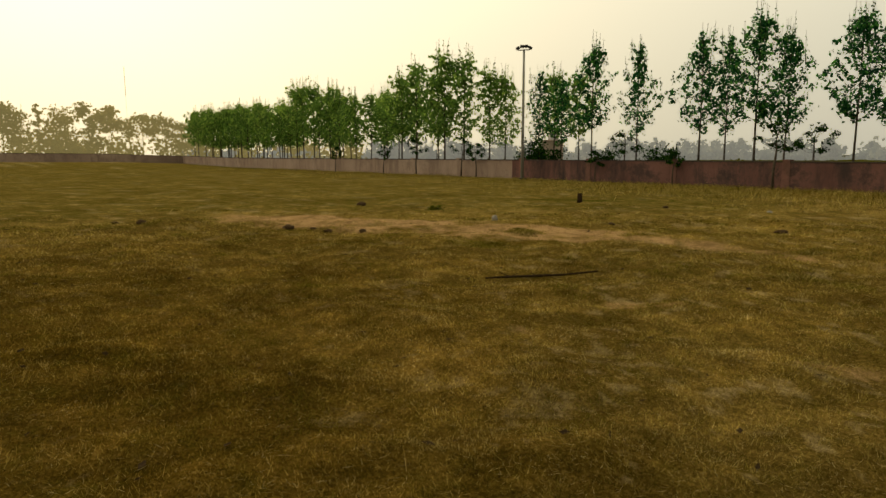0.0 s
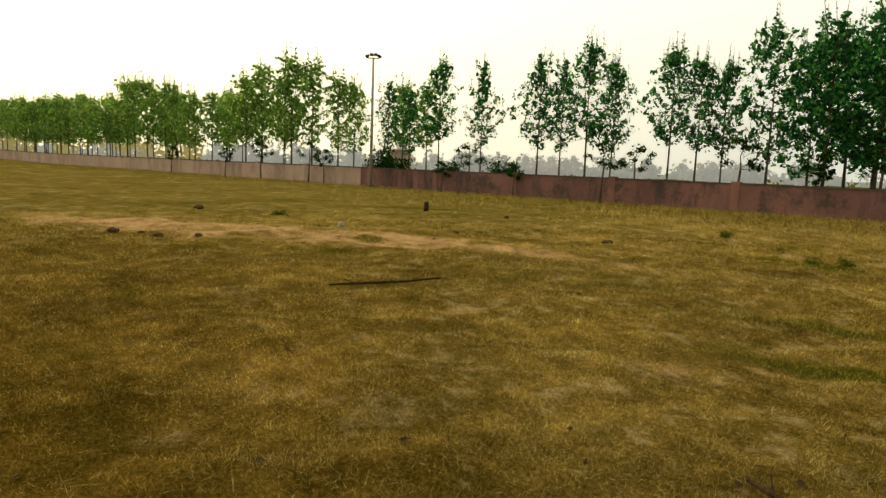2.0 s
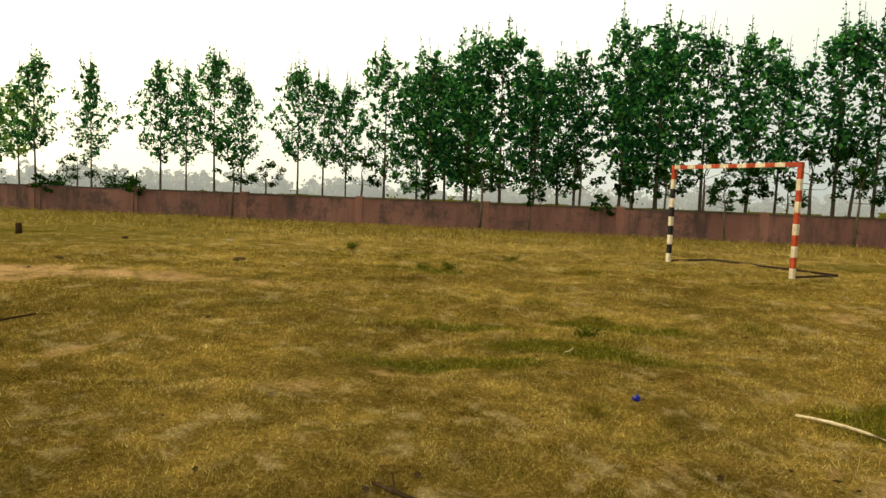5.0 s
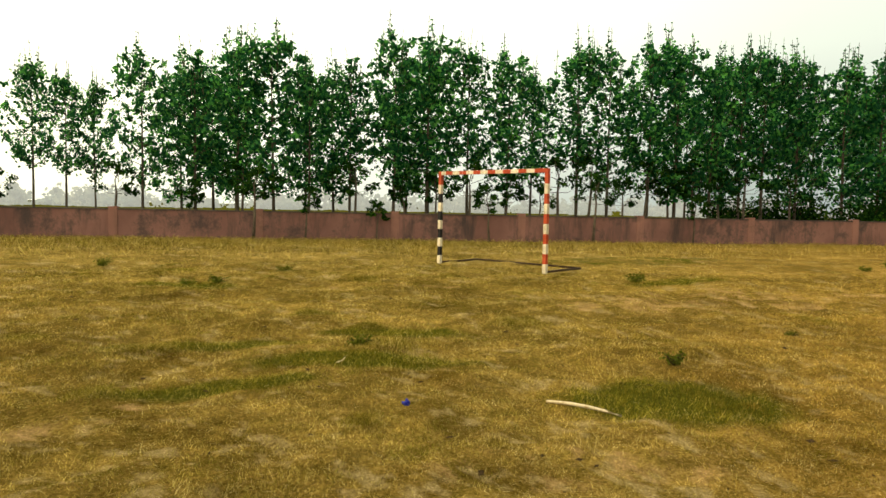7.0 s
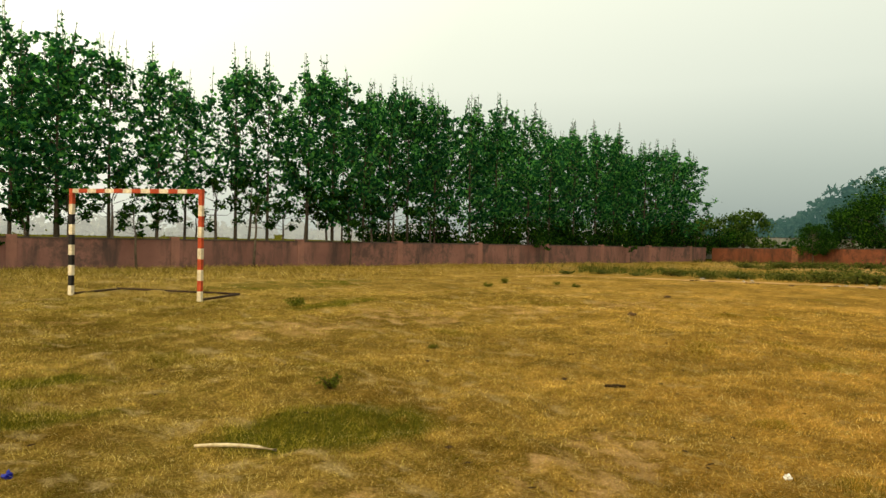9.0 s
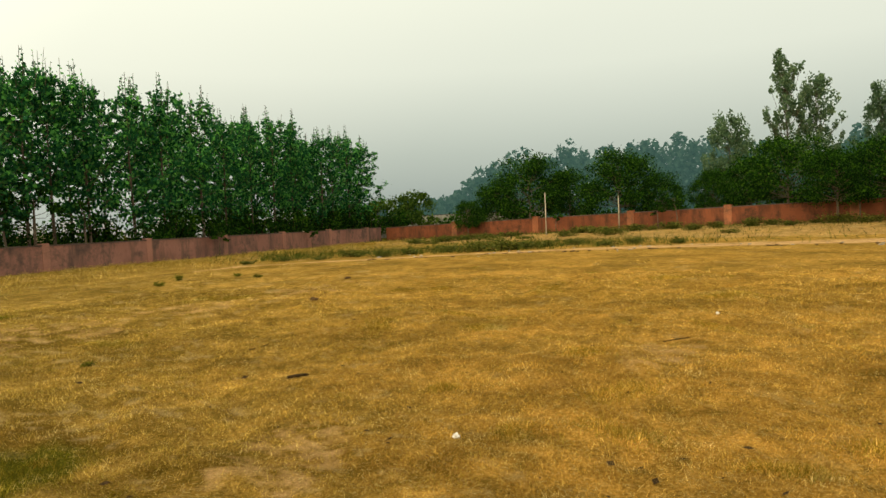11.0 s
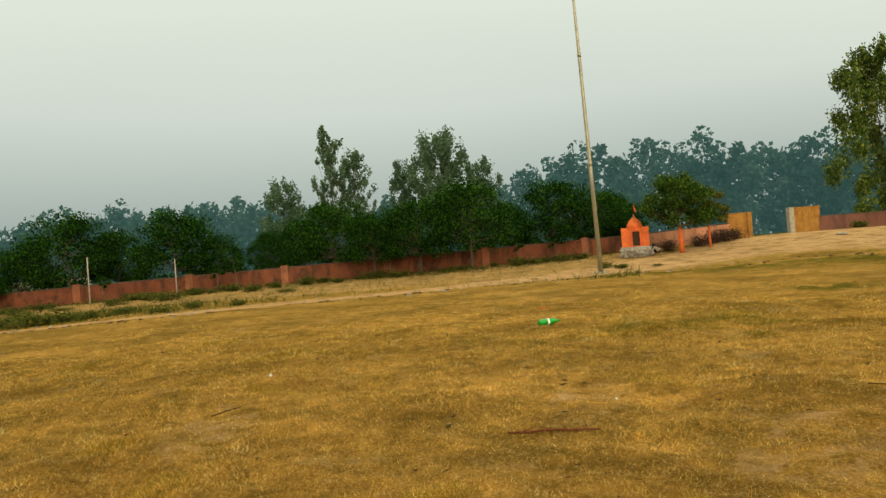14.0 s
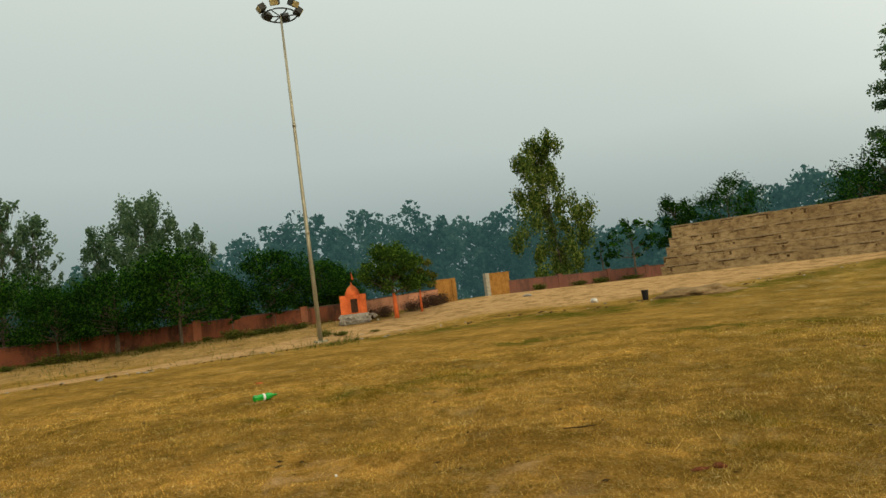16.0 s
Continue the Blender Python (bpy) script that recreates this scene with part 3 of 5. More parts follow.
def build_ground():
    radii = np.concatenate([[0.01], np.geomspace(0.5, 60, 270), np.geomspace(64, 3000, 26)])
    n = 460
    ang = np.linspace(0, math.tau, n, endpoint=False)
    r, a = np.meshgrid(radii, ang, indexing="ij")
    x, y = EYE_X + r * np.sin(a), EYE_Y + r * np.cos(a)
    z = rise(x, y) + relief(x, y)
    verts = np.stack([x, y, z], -1).reshape(-1, 3)
    i = np.arange(len(radii) - 1)[:, None] * n + np.arange(n)[None]
    j = np.arange(len(radii) - 1)[:, None] * n + (np.arange(n)[None] + 1) % n
    faces = np.stack([i, j, j + n, i + n], -1).reshape(-1, 4)[:, ::-1]
    ob = raw("ground", verts, faces, M_GROUND)
    # green and cover also darken the west to paint the backlit shade
    for name, values in (("bare", bare_at(x, y)), ("green", np.maximum(green_at(x, y), 0.3 * west_dim_at(x, y))), ("dry", dry_at(x, y)), ("mat", bald_at(x, y) * (1 - 0.75 * west_dim_at(x, y)) * (1 - 0.6 * dry_at(x, y))), ("west_dim", west_dim_at(x, y)), ("mottled", mottled_at(x, y)), ("cover", np.clip(np.clip((15.5 - r) / 5, 0, 1) * (1 - 0.8 * dry_at(x, y)) + 0.4 * west_dim_at(x, y), 0, 1.2))):
        at = ob.data.attributes.new(name, "FLOAT", "POINT")
        at.data.foreach_set("value", values.ravel().astype(np.float32))
    ob.data.polygons.foreach_set("use_smooth", np.ones(len(faces), bool))
    return tagged(ob, "dry straw-coloured sports field with bare sandy patches and an earth track", "ground", kind="structure")


build_ground()


def blades(name, x, y, tall, wide, green, label, seed, mat=None):
    rng = np.random.default_rng(seed)
    n = len(x)
    a, lean = rng.uniform(0, math.tau, n), rng.uniform(0.25, 1.25, n)
    z = rise(x, y) + relief(x, y) - 0.004
    base = np.stack([x, y, z], -1)
    side = np.stack([np.cos(a), np.sin(a), 0 * a], -1) * wide[:, None] * 0.5
    b = rng.uniform(0, math.tau, n)
    tip = base + np.stack([np.cos(b) * lean, np.sin(b) * lean, np.ones(n)], -1) * tall[:, None]
    v = np.stack([base - side, base + side, tip], 1).reshape(-1, 3)
    ob = raw(name, v, np.arange(3 * n).reshape(n, 3), mat or M_GRASS)
    for key, values in (("green", green), ("dry", dry_at(x, y)), ("west_dim", west_dim_at(x, y)), ("mottled", mottled_at(x, y))):
        at = ob.data.attributes.new(key, "FLOAT", "POINT")
        at.data.foreach_set("value", np.repeat(values, 3).astype(np.float32))
    return tagged(ob, label, "grass", kind="stuff")


def build_grass():
    rng = np.random.default_rng(11)
    n = 1100000
    d, az = 1.3 + 13.5 * rng.random(n) ** 1.1, np.radians(rng.uniform(-106, 172, n))
    x, y = EYE_X + d * np.sin(az), EYE_Y + d * np.cos(az)
    g, b, c = green_at(x, y), bare_at(x, y), clumpy(x, y)
    g = np.clip(g * 1.6 - 0.8 * (1 - c), 0, 1) * (g > 0.02)
    keep = rng.random(n) < np.clip(1.0 - 1.1 * b, 0.03, 1) * np.clip(0.9 * c + 0.25 + g, 0.1, 1) * (1 - 0.5 * dry_at(x, y)) * (1 - 0.42 * bald_at(x, y) * (1 - west_dim_at(x, y)))
    x, y, d, g, c = x[keep], y[keep], d[keep], g[keep], c[keep]
    n = len(x)
    tall = (0.010 + 0.014 * rng.random(n) + 0.020 * c * rng.random(n) + 0.022 * g * rng.random(n)) * (1 + 0.02 * d)
    wide = 0.0014 + 0.00066 * d
    tint = np.clip(g * (0.5 + 0.5 * rng.random(n)) + 0.5 * (rng.random(n) < 0.18 + 0.3 * (c > 0.7)), 0, 1)
    blades("grass", x, y, tall, wide, tint, "short dry turf with scattered olive tufts", 12)
    # separate tufts, taller and darker than the turf round them
    m = 1500
    d, az = 2.0 + 16 * rng.random(m), np.radians(rng.uniform(-106, 172, m))
    cx, cy = EYE_X + d * np.sin(az), EYE_Y + d * np.cos(az)
    size = rng.uniform(0.04, 0.16, m) * (1 + 0.03 * d)
    per = 70
    x = np.repeat(cx, per) + np.repeat(size, per) * rng.normal(0, 0.8, m * per)
    y = np.repeat(cy, per) + np.repeat(size, per) * rng.normal(0, 0.8, m * per)
    dd = np.repeat(d, per)
    k = (dd > 1.6) & (rng.random(m * per) > 1.2 * bare_at(x, y))
    x, y, dd = x[k], y[k], dd[k]
    tint = np.repeat(rng.random(m) ** 2, per)[k] * 0.7
    blades("grass_tufts", x, y, (0.018 + 0.024 * rng.random(len(x))) * np.repeat(rng.uniform(0.7, 1.4, m), per)[k], 0.0018 + 0.0007 * dd, tint, "scattered taller tufts of brown and olive grass", 16)
    # loose stands of longer dull-green grass on the dry side
    stands = [(7.9, 4.6, 0.75, 0.22), (9.0, 4.1, 0.5, 0.12), (5.5, 1.2, 0.35, 0.2), (4.55, 1.05, 0.4, 0.25), (8.6, 0.6, 0.5, 0.15), (10.5, 9.6, 1.0, 0.25), (9.6, -4.5, 0.9, 0.3), (6.6, -2.9, 0.5, 0.25), (12.2, 3.5, 0.8, 0.2), (6.1, 7.3, 0.7, 0.2)]
    for _ in range(46):
        d, az = rng.uniform(2.6, 13.5), radians(rng.uniform(-60, 168))
        r = rng.uniform(0.10, 0.34) * (1 + 0.07 * d)
        stands.append((EYE_X + d * math.sin(az), EYE_Y + d * math.cos(az), r, r * rng.uniform(0.4, 0.9)))
    for i, (cx, cy, rx, ry) in enumerate(stands):
        m = int(900 + 1500 * min(1.0, rx))
        a, q = rng.uniform(0, math.tau, m), np.sqrt(rng.random(m)) * (1 + 0.25 * rng.normal(size=m))
        t = radians(20 + 60 * math.sin(i * 2.3))
        u, v = q * np.cos(a) * rx, q * np.sin(a) * ry
        x, y = cx + u * math.cos(t) - v * math.sin(t), cy + u * math.sin(t) + v * math.cos(t)
        d = np.hypot(x - EYE_X, y - EYE_Y)
        blades("grass_stand", x, y, 0.02 + 0.05 * rng.random(m) * np.clip(1.3 - q, 0.3, 1), 0.0018 + 0.0007 * d, 0.75 * (rng.random(m) < 0.62), "loose stand of longer dull green and brown grass", 60 + i)
    # taller pale stalks and seed heads standing out of the turf
    n = 5000
    d, az = 1.6 + 14 * rng.random(n), np.radians(rng.uniform(-112, 176, n))
    x, y = EYE_X + d * np.sin(az), EYE_Y + d * np.cos(az)
    k = rng.random(n) > bare_at(x, y)
    blades("dry_stalks", x[k], y[k], 0.03 + 0.06 * rng.random(k.sum()), 0.0016 + 0.0007 * d[k], 0.0 * x[k], "thin pale dry stalks standing in turf", 13)
    # long dry grass before the pink wall
    n = 150000
    x, y = rng.uniform(-60, 44, n), 24.6 - np.abs(rng.normal(0, 3.4, n))
    k = (y > 14) & (rng.random(n) < np.clip(0.25 + 0.75 * np.exp(-((x + 3) / 14) ** 2) + 0.2 * np.sin(x * 0.7), 0, 1))
    x, y = x[k], y[k]
    blades("long_grass", x, y, 0.05 + 0.15 * rng.random(len(x)), np.full(len(x), 0.013), 0.35 * (rng.random(len(x)) < 0.5), "long straw-yellow grass along the foot of a wall", 14)
    # rough verge beyond the track
    n = 260000
    az, d = rng.uniform(46, 120, n), rng.uniform(26, 48, n)
    x, y = EYE_X + d * np.sin(np.radians(az)), EYE_Y + d * np.cos(np.radians(az))
    k = rng.random(n) < np.clip(green_at(x, y) * 1.5 * clumpy(x * 0.35, y * 0.35) ** 2.6 + 0.02, 0, 1) * (1 - 0.9 * bare_at(x, y)) * (east_gap(x, y) > 0.3)
    x, y = x[k], y[k]
    patch = clumpy(x * 0.3 + 7, y * 0.3)
    blades("verge_grass", x, y, 0.06 + (0.12 + 0.40 * patch ** 2) * rng.random(len(x)), np.full(len(x), 0.028), np.clip(0.35 + 0.7 * patch + 0.2 * rng.random(len(x)), 0, 1), "rough green grass and weeds beside a track", 15, M_VERGE)


build_grass()


# ---- boundary walls ----
def wall_run(name, a, b, high, mat, label, step=6.0, thick=0.23, coping=0.05):
    """A plastered wall from a to b that follows the ground, with a thin coping."""
    a, b = Vector(a), Vector(b)
    n = max(1, round((b - a).length / step))
    side = (b - a).normalized().orthogonal() * thick / 2
    top_side = side * 1.18
    lo, hi = bmesh.new(), bmesh.new()
    for bm, s, z0, z1 in ((lo, side, -0.3, high - coping), (hi, top_side, high - coping + 0.001, high)):
        rings = []
        for i in range(n + 1):
            p = a.lerp(b, i / n)
            g = float(rise(p.x, p.y))
            rings.append([bm.verts.new((p.x + q.x, p.y + q.y, g + z)) for q, z in ((s, z0), (-s, z0), (-s, z1), (s, z1))])
        for r0, r1 in zip(rings, rings[1:]):
            for k in range(4):
                bm.faces.new((r0[k], r0[(k + 1) % 4], r1[(k + 1) % 4], r1[k]))
        bm.faces.new(rings[0][::-1])
        bm.faces.new(rings[-1])
        bmesh.ops.recalc_face_normals(bm, faces=bm.faces)
    ob = tagged(part(name, lo, mat), label, "wall", kind="structure")
    part("coping", hi, M_COPING, ob)
    return ob


def pilasters(parent, places, turn, high, mat, wide=0.34, deep=0.33):
    bm = bmesh.new()
    box(bm, (wide, deep, high + 0.36), (0, 0, (high + 0.36) / 2 - 0.3), 0, 0.012)
    first = part("pilaster", bm, mat, parent)
    for i, (x, y) in enumerate(places):
        ob = first if i == 0 else new("pilaster", first.data)
        ob.parent = parent
        ob.matrix_world = pose(x, y, float(rise(x, y)), 0, 0, turn)


WALL_Y, WALL_H = 24.74, 1.05
far_north = wall_run("wall_northwest", (-95, WALL_Y + 0.12), (-27.12, WALL_Y + 0.12), WALL_H, M_WALL_HAZE, "far stretch of paler pinkish plastered boundary wall, haze painted into its colour", 8)
pilasters(far_north, [(-32.1 - 5.1 * k, WALL_Y + 0.12) for k in range(12)], 0, WALL_H, M_WALL_HAZE, 0.30, 0.275)
north = wall_run("wall_north", (-27.12, WALL_Y + 0.12), (44.3, WALL_Y + 0.12), WALL_H, M_WALL, "long faded pink plastered boundary wall with dark stains", 8)
pilasters(north, [(-7.2 + 4.95 * k - (0.0 if k >= 0 else 0.15 * k + 0.0), WALL_Y + 0.12) for k in range(-4, 11)], 0, WALL_H, M_PILASTER, 0.30, 0.275)
wall_run("wall_west", (-95, WALL_Y), (-92, -45), 1.05, M_WALL_HAZE, "distant plastered boundary wall, haze painted into its pale colour", 10)


def on_east(az, off=0.0):
    d = (39.0 + off) / math.cos(radians(az - 100))
    return polar(az, d)


EAST_TURN = -10.0
east = wall_run("wall_east", on_east(61.2), on_east(120.9), 1.02, M_WALL2, "orange plastered boundary wall, stained and peeling", 2.0)
pilasters(east, [on_east(a) for a in (67.2, 74.3, 82.3, 89.9, 98.6, 107.2, 115.7)], EAST_TURN, 1.06, M_PILASTER2, 0.33, 0.42)
wall_run("wall_gate", on_east(120.9), on_east(127.2), 1.02, M_SALMON, "pale salmon plastered stretch of wall beside a gate", 2.0)
south = wall_run("wall_south", on_east(133.4), on_east(166), 0.92, M_WALL3, "stained red plastered boundary wall behind a terrace", 2.5)
pilasters(south, [on_east(a) for a in (137.8, 141.9, 145)], EAST_TURN, 0.95, M_WALL3, 0.33, 0.40)
wall_run("wall_far", (47, 33), (75, 20), 1.9, M_GREYWALL, "grey plastered wall of a yard beyond", 6)


# ---- trees ----
def poplar(seed, tall, width, bare, leaves, leaf=0.15, mat=None, taper=0.5):
    """A slender poplar: straight stem, steep limbs, leaves bunched along them, thin shoots above the crown."""
    rng = np.random.default_rng(seed)
    tree = thing("poplar_tree", Matrix(), "slender green poplar with a bare lower trunk behind a wall", "tree", "poplars along the wall")
    bm, limbs = bmesh.new(), bmesh.new()
    bend = rng.normal(0, 0.09, 2)
    stem = [(bend[0] * math.sin(2.2 * k) * k, bend[1] * math.sin(1.7 * k + 1) * k, tall * 0.94 * k) for k in np.linspace(0, 1, 9)]
    tube(bm, stem, [0.080 * (1 - 0.88 * k) * (tall / 8) ** 0.5 for k in np.linspace(0, 1, 9)], 7)
    part("trunk", bm, M_BARK, tree)
    clumps = []
    n = 40
    for i in range(n):
        up = (i + rng.random()) / n
        z = bare + (tall * 0.90 - bare) * up
        p = Vector(stem[0]).lerp(Vector(stem[-1]), z / (tall * 0.94))
        p.z = z
        reach = width * 0.5 * (min(1.0, 0.50 + 2.4 * up) * min(1.0, (1 - up) / 0.78) ** taper * 0.95 + 0.08) * rng.uniform(0.55, 1.1)
        a = i * 2.4 + rng.uniform(-0.5, 0.5)
        q = p + Vector((math.cos(a) * reach, math.sin(a) * reach, reach * rng.uniform(0.45, 0.95) + 0.35 * up))
        mid = p.lerp(q, 0.5) + Vector((0, 0, -0.16 * reach))
        tube(limbs, [p, mid, q], [0.020, 0.012, 0.005], 4, False)
        full = rng.uniform(0.35, 1.5) * (1.25 - 0.5 * up)
        for f, w in ((0.28, 0.55), (0.52, 0.8), (0.76, 1.0), (1.0, 1.1)):
            c = (p.lerp(mid, 2 * f) if f < 0.5 else mid.lerp(q, 2 * f - 1)) + Vector((rng.normal(0, 0.10), rng.normal(0, 0.10), rng.normal(0, 0.07)))
            clumps.append((c, (0.11 + 0.05 * (1 - up)) * rng.uniform(0.55, 1.3), w * full * rng.uniform(0.4, 1.5), 1.0))
    for _ in range(11):
        k = rng.uniform(0.72, 0.94)
        r = width * 0.30 * (1.12 - k) * 2
        p = Vector((rng.normal(0, r * 0.6), rng.normal(0, r * 0.6), tall * k))
        q = p + Vector((rng.normal(0, 0.10), rng.normal(0, 0.10), rng.uniform(1.0, 1.9)))
        q.z = min(q.z, tall * 1.12)
        tube(limbs, [p, p.lerp(q, 0.5), q], [0.016, 0.013, 0.009], 4, False)
        for f in np.linspace(0.12, 1.0, 9):
            clumps.append((p.lerp(q, f + rng.uniform(-0.05, 0.05)), 0.14 * (1.15 - f), 0.42 * (1.1 - f) ** 1.3 * rng.uniform(0.4, 1.6), 1.0 - 0.5 * f))
    tagged(part("branchwork", limbs, M_BARK, tree), kind="stuff")
    weight = np.array([c[2] for c in clumps])
    pick = rng.choice(len(clumps), leaves, p=weight / weight.sum())
    mid = np.array([tuple(c[0]) for c in clumps])[pick]
    spread = np.array([c[1] for c in clumps])[pick][:, None]
    v, f = leaf_quads(rng, mid + rng.normal(size=(leaves, 3)) * spread * (1.0, 1.0, 0.75), leaf * np.array([c[3] for c in clumps])[pick], 0.2)
    raw("crown", v, f, mat or M_POPLAR, tree)
    return tree


def crown_tree(name, seed, tall, wide, trunk, clumps, leaves, leaf, mat, label, bark=None, low=0.35, droop=0.3, loose=0.16, group="", lean=0.0, painted=None, inner=0.5, girth=1.0, upright=0.75):
    """A tree with a forked trunk, limbs to each clump, and leaves gathered in uneven clumps."""
    rng = np.random.default_rng(seed)
    tree = thing(name, Matrix(), label, "tree", group)
    bm, limbs = bmesh.new(), bmesh.new()
    fork = Vector((lean * 0.4, 0, trunk))
    tube(bm, [(0, 0, -0.1), (lean * 0.15, 0.03, trunk * 0.5), fork], [tall * girth * 0.022, tall * girth * 0.017, tall * girth * 0.014], 8)
    top = Vector((lean, 0, tall * 0.9))
    tube(limbs, [fork, fork.lerp(top, 0.5) + Vector((0.1, 0, 0)), top], [tall * girth * 0.013, tall * girth * 0.008, tall * girth * 0.003], 6, False)
    pts, sizes = [], []
    for i in range(clumps):
        a, u = rng.uniform(0, math.tau), (i + 0.5) / clumps
        z = tall * (low + (1 - low) * u)
        belt = math.sin(math.pi * (0.26 + 0.68 * u)) ** 0.6
        r = wide * 0.5 * belt * rng.uniform(0.05, 1.0) ** inner
        q = Vector((lean * z / tall + r * math.cos(a), r * math.sin(a), z * rng.uniform(0.93, 1.03)))
        s = fork.lerp(top, min(0.95, max(0.0, u - 0.25)))
        tube(limbs, [s, s.lerp(q, 0.5) + Vector((0, 0, -0.04 * tall * rng.random())), q], [tall * 0.0045 * girth, tall * 0.003 * girth, tall * 0.001], 4, False)
        pts.append(tuple(q))
        sizes.append(loose * wide * rng.uniform(0.55, 1.1))
    part("trunk", bm, bark or M_BARK, tree)
    tagged(part("branchwork", limbs, bark or M_BARK, tree), kind="stuff")
    if painted:
        bm = bmesh.new()
        tube(bm, [(0, 0, -0.1), (lean * 0.15, 0.03, trunk * 0.5), fork], [tall * girth * 0.024, tall * girth * 0.019, tall * girth * 0.016], 8)
        part("painted_band", bm, painted, tree, "orange paint on the lower trunk")
    pick = rng.integers(0, clumps, leaves)
    off = rng.normal(size=(leaves, 3))
    off *= (np.array(sizes)[pick] / (np.linalg.norm(off, axis=1) + 0.4))[:, None] * rng.uniform(0.3, 1.25, leaves)[:, None]
    off[:, 2] *= upright
    v, f = leaf_quads(rng, np.array(pts)[pick] + off, np.full(leaves, leaf), droop)
    raw("crown", v, f, mat, tree)
    return tree


def stand(ob, x, y, turn=0.0, size=1.0, first=False, wide=None):
    m = on_ground(x, y, turn) @ Matrix.Diagonal((wide or size, wide or size, size, 1))
    if first:
        ob.matrix_world = m
        return ob
    c = copy_thing(ob, on_ground(x, y, turn))
    c.scale = (wide or size, wide or size, size)
    return c


def plant_poplars():
    kinds = [poplar(20 + k, 8.0, w, b, n, taper=0.75 if k in (1, 3) else 0.45) for k, (w, b, n) in enumerate(((4.3, 2.2, 3700), (4.0, 2.9, 2700), (4.7, 1.6, 4300), (3.7, 2.6, 2300), (4.6, 1.5, 4100)))]
    # western kinds, with haze put into the leaf colour
    kinds += [poplar(30 + k, 8.0, w, b, n, 0.185, M_POPLAR_HAZE) for k, (w, b, n) in enumerate(((4.0, 2.7, 2300), (3.7, 2.4, 2000), (4.2, 3.0, 2300)))]
    rng = random.Random(5)
    singles = [(-27.3, 6.3), (-25.6, 5.7), (-23.4, 7.2), (-20.6, 7.0), (-17.1, 7.0), (-15.9, 6.7), (-14.3, 7.2), (-13.2, 6.4), (-10.7, 6.8), (-9.5, 6.2), (-8.5, 6.0)]
    spots_ = [(x, 26.9 + rng.uniform(-0.25, 0.25), h) for x, h in singles]
    x = -6.6
    while x < 47.5:
        high = np.interp(x, [-6.6, -4.6, -2, -0.6, 0.3, 2.5, 4.1, 5.9, 8.5, 9.7, 11.8, 13.7, 15.2, 16.9, 18.5, 21, 24, 26.3, 29, 31, 35.9, 38.1, 43, 47.7], [7.4, 8.0, 7.8, 7.0, 7.5, 8.0, 8.9, 8.3, 7.3, 8.1, 8.6, 9.1, 8.7, 7.6, 8.7, 8.7, 8.4, 8.9, 8.3, 7.7, 9.0, 7.8, 8.6, 7.4])
        spots_.append((x + rng.uniform(-0.2, 0.2), 26.8 + rng.uniform(-0.4, 0.4), high * rng.uniform(0.95, 1.03)))
        if rng.random() < (0.85 if x < 0 else 0.14 if x < 17 else 0.65):
            spots_.append((x + rng.uniform(0.3, 1.2), 29.4 + rng.uniform(-0.5, 0.5), high * rng.uniform(0.9, 1.03)))
        if rng.random() < (0.5 if x > 24 else 0.04):
            spots_.append((x + rng.uniform(0, 1.2), 32.2 + rng.uniform(-0.6, 0.6), high * rng.uniform(0.9, 1.03)))
        x += 1.55 if x < 20 else 2.2
    x = -30.3
    while x > -96:
        high = np.interp(-x, [30, 32, 35.4, 39.4, 44, 46, 51.6, 59.8, 64, 77.5, 93.5], [6.2, 7.2, 7.8, 7.5, 7.1, 6.4, 6.9, 8.0, 6.8, 7.6, 7.9])
        for row in (26.8, 30.0, 33.5):
            if row < 27 or rng.random() < (0.35 if row < 32 else 0.15):
                spots_.append((x + rng.uniform(-0.5, 0.5), row + rng.uniform(-0.5, 0.5), high * rng.uniform(0.86, 1.07)))
        x -= 1.8
    used = set()
    for px, py, high in spots_:
        k = rng.choice((0, 2, 4)) if px > 26 else rng.choice((1, 1, 3)) if -29 < px < -8 else rng.choice((2, 4)) if -4.6 < px < -0.8 else rng.choice((0, 0, 1, 2, 3, 4)) if px > -29 else rng.randrange(5, 8)
        s = high / 8.0 * 0.965
        stand(kinds[k], px, py, rng.uniform(0, 360), s, k not in used, s * rng.uniform(0.88, 1.08) * (0.86 if -29 < px < -8 else 1.0))
        used.add(k)


plant_poplars()


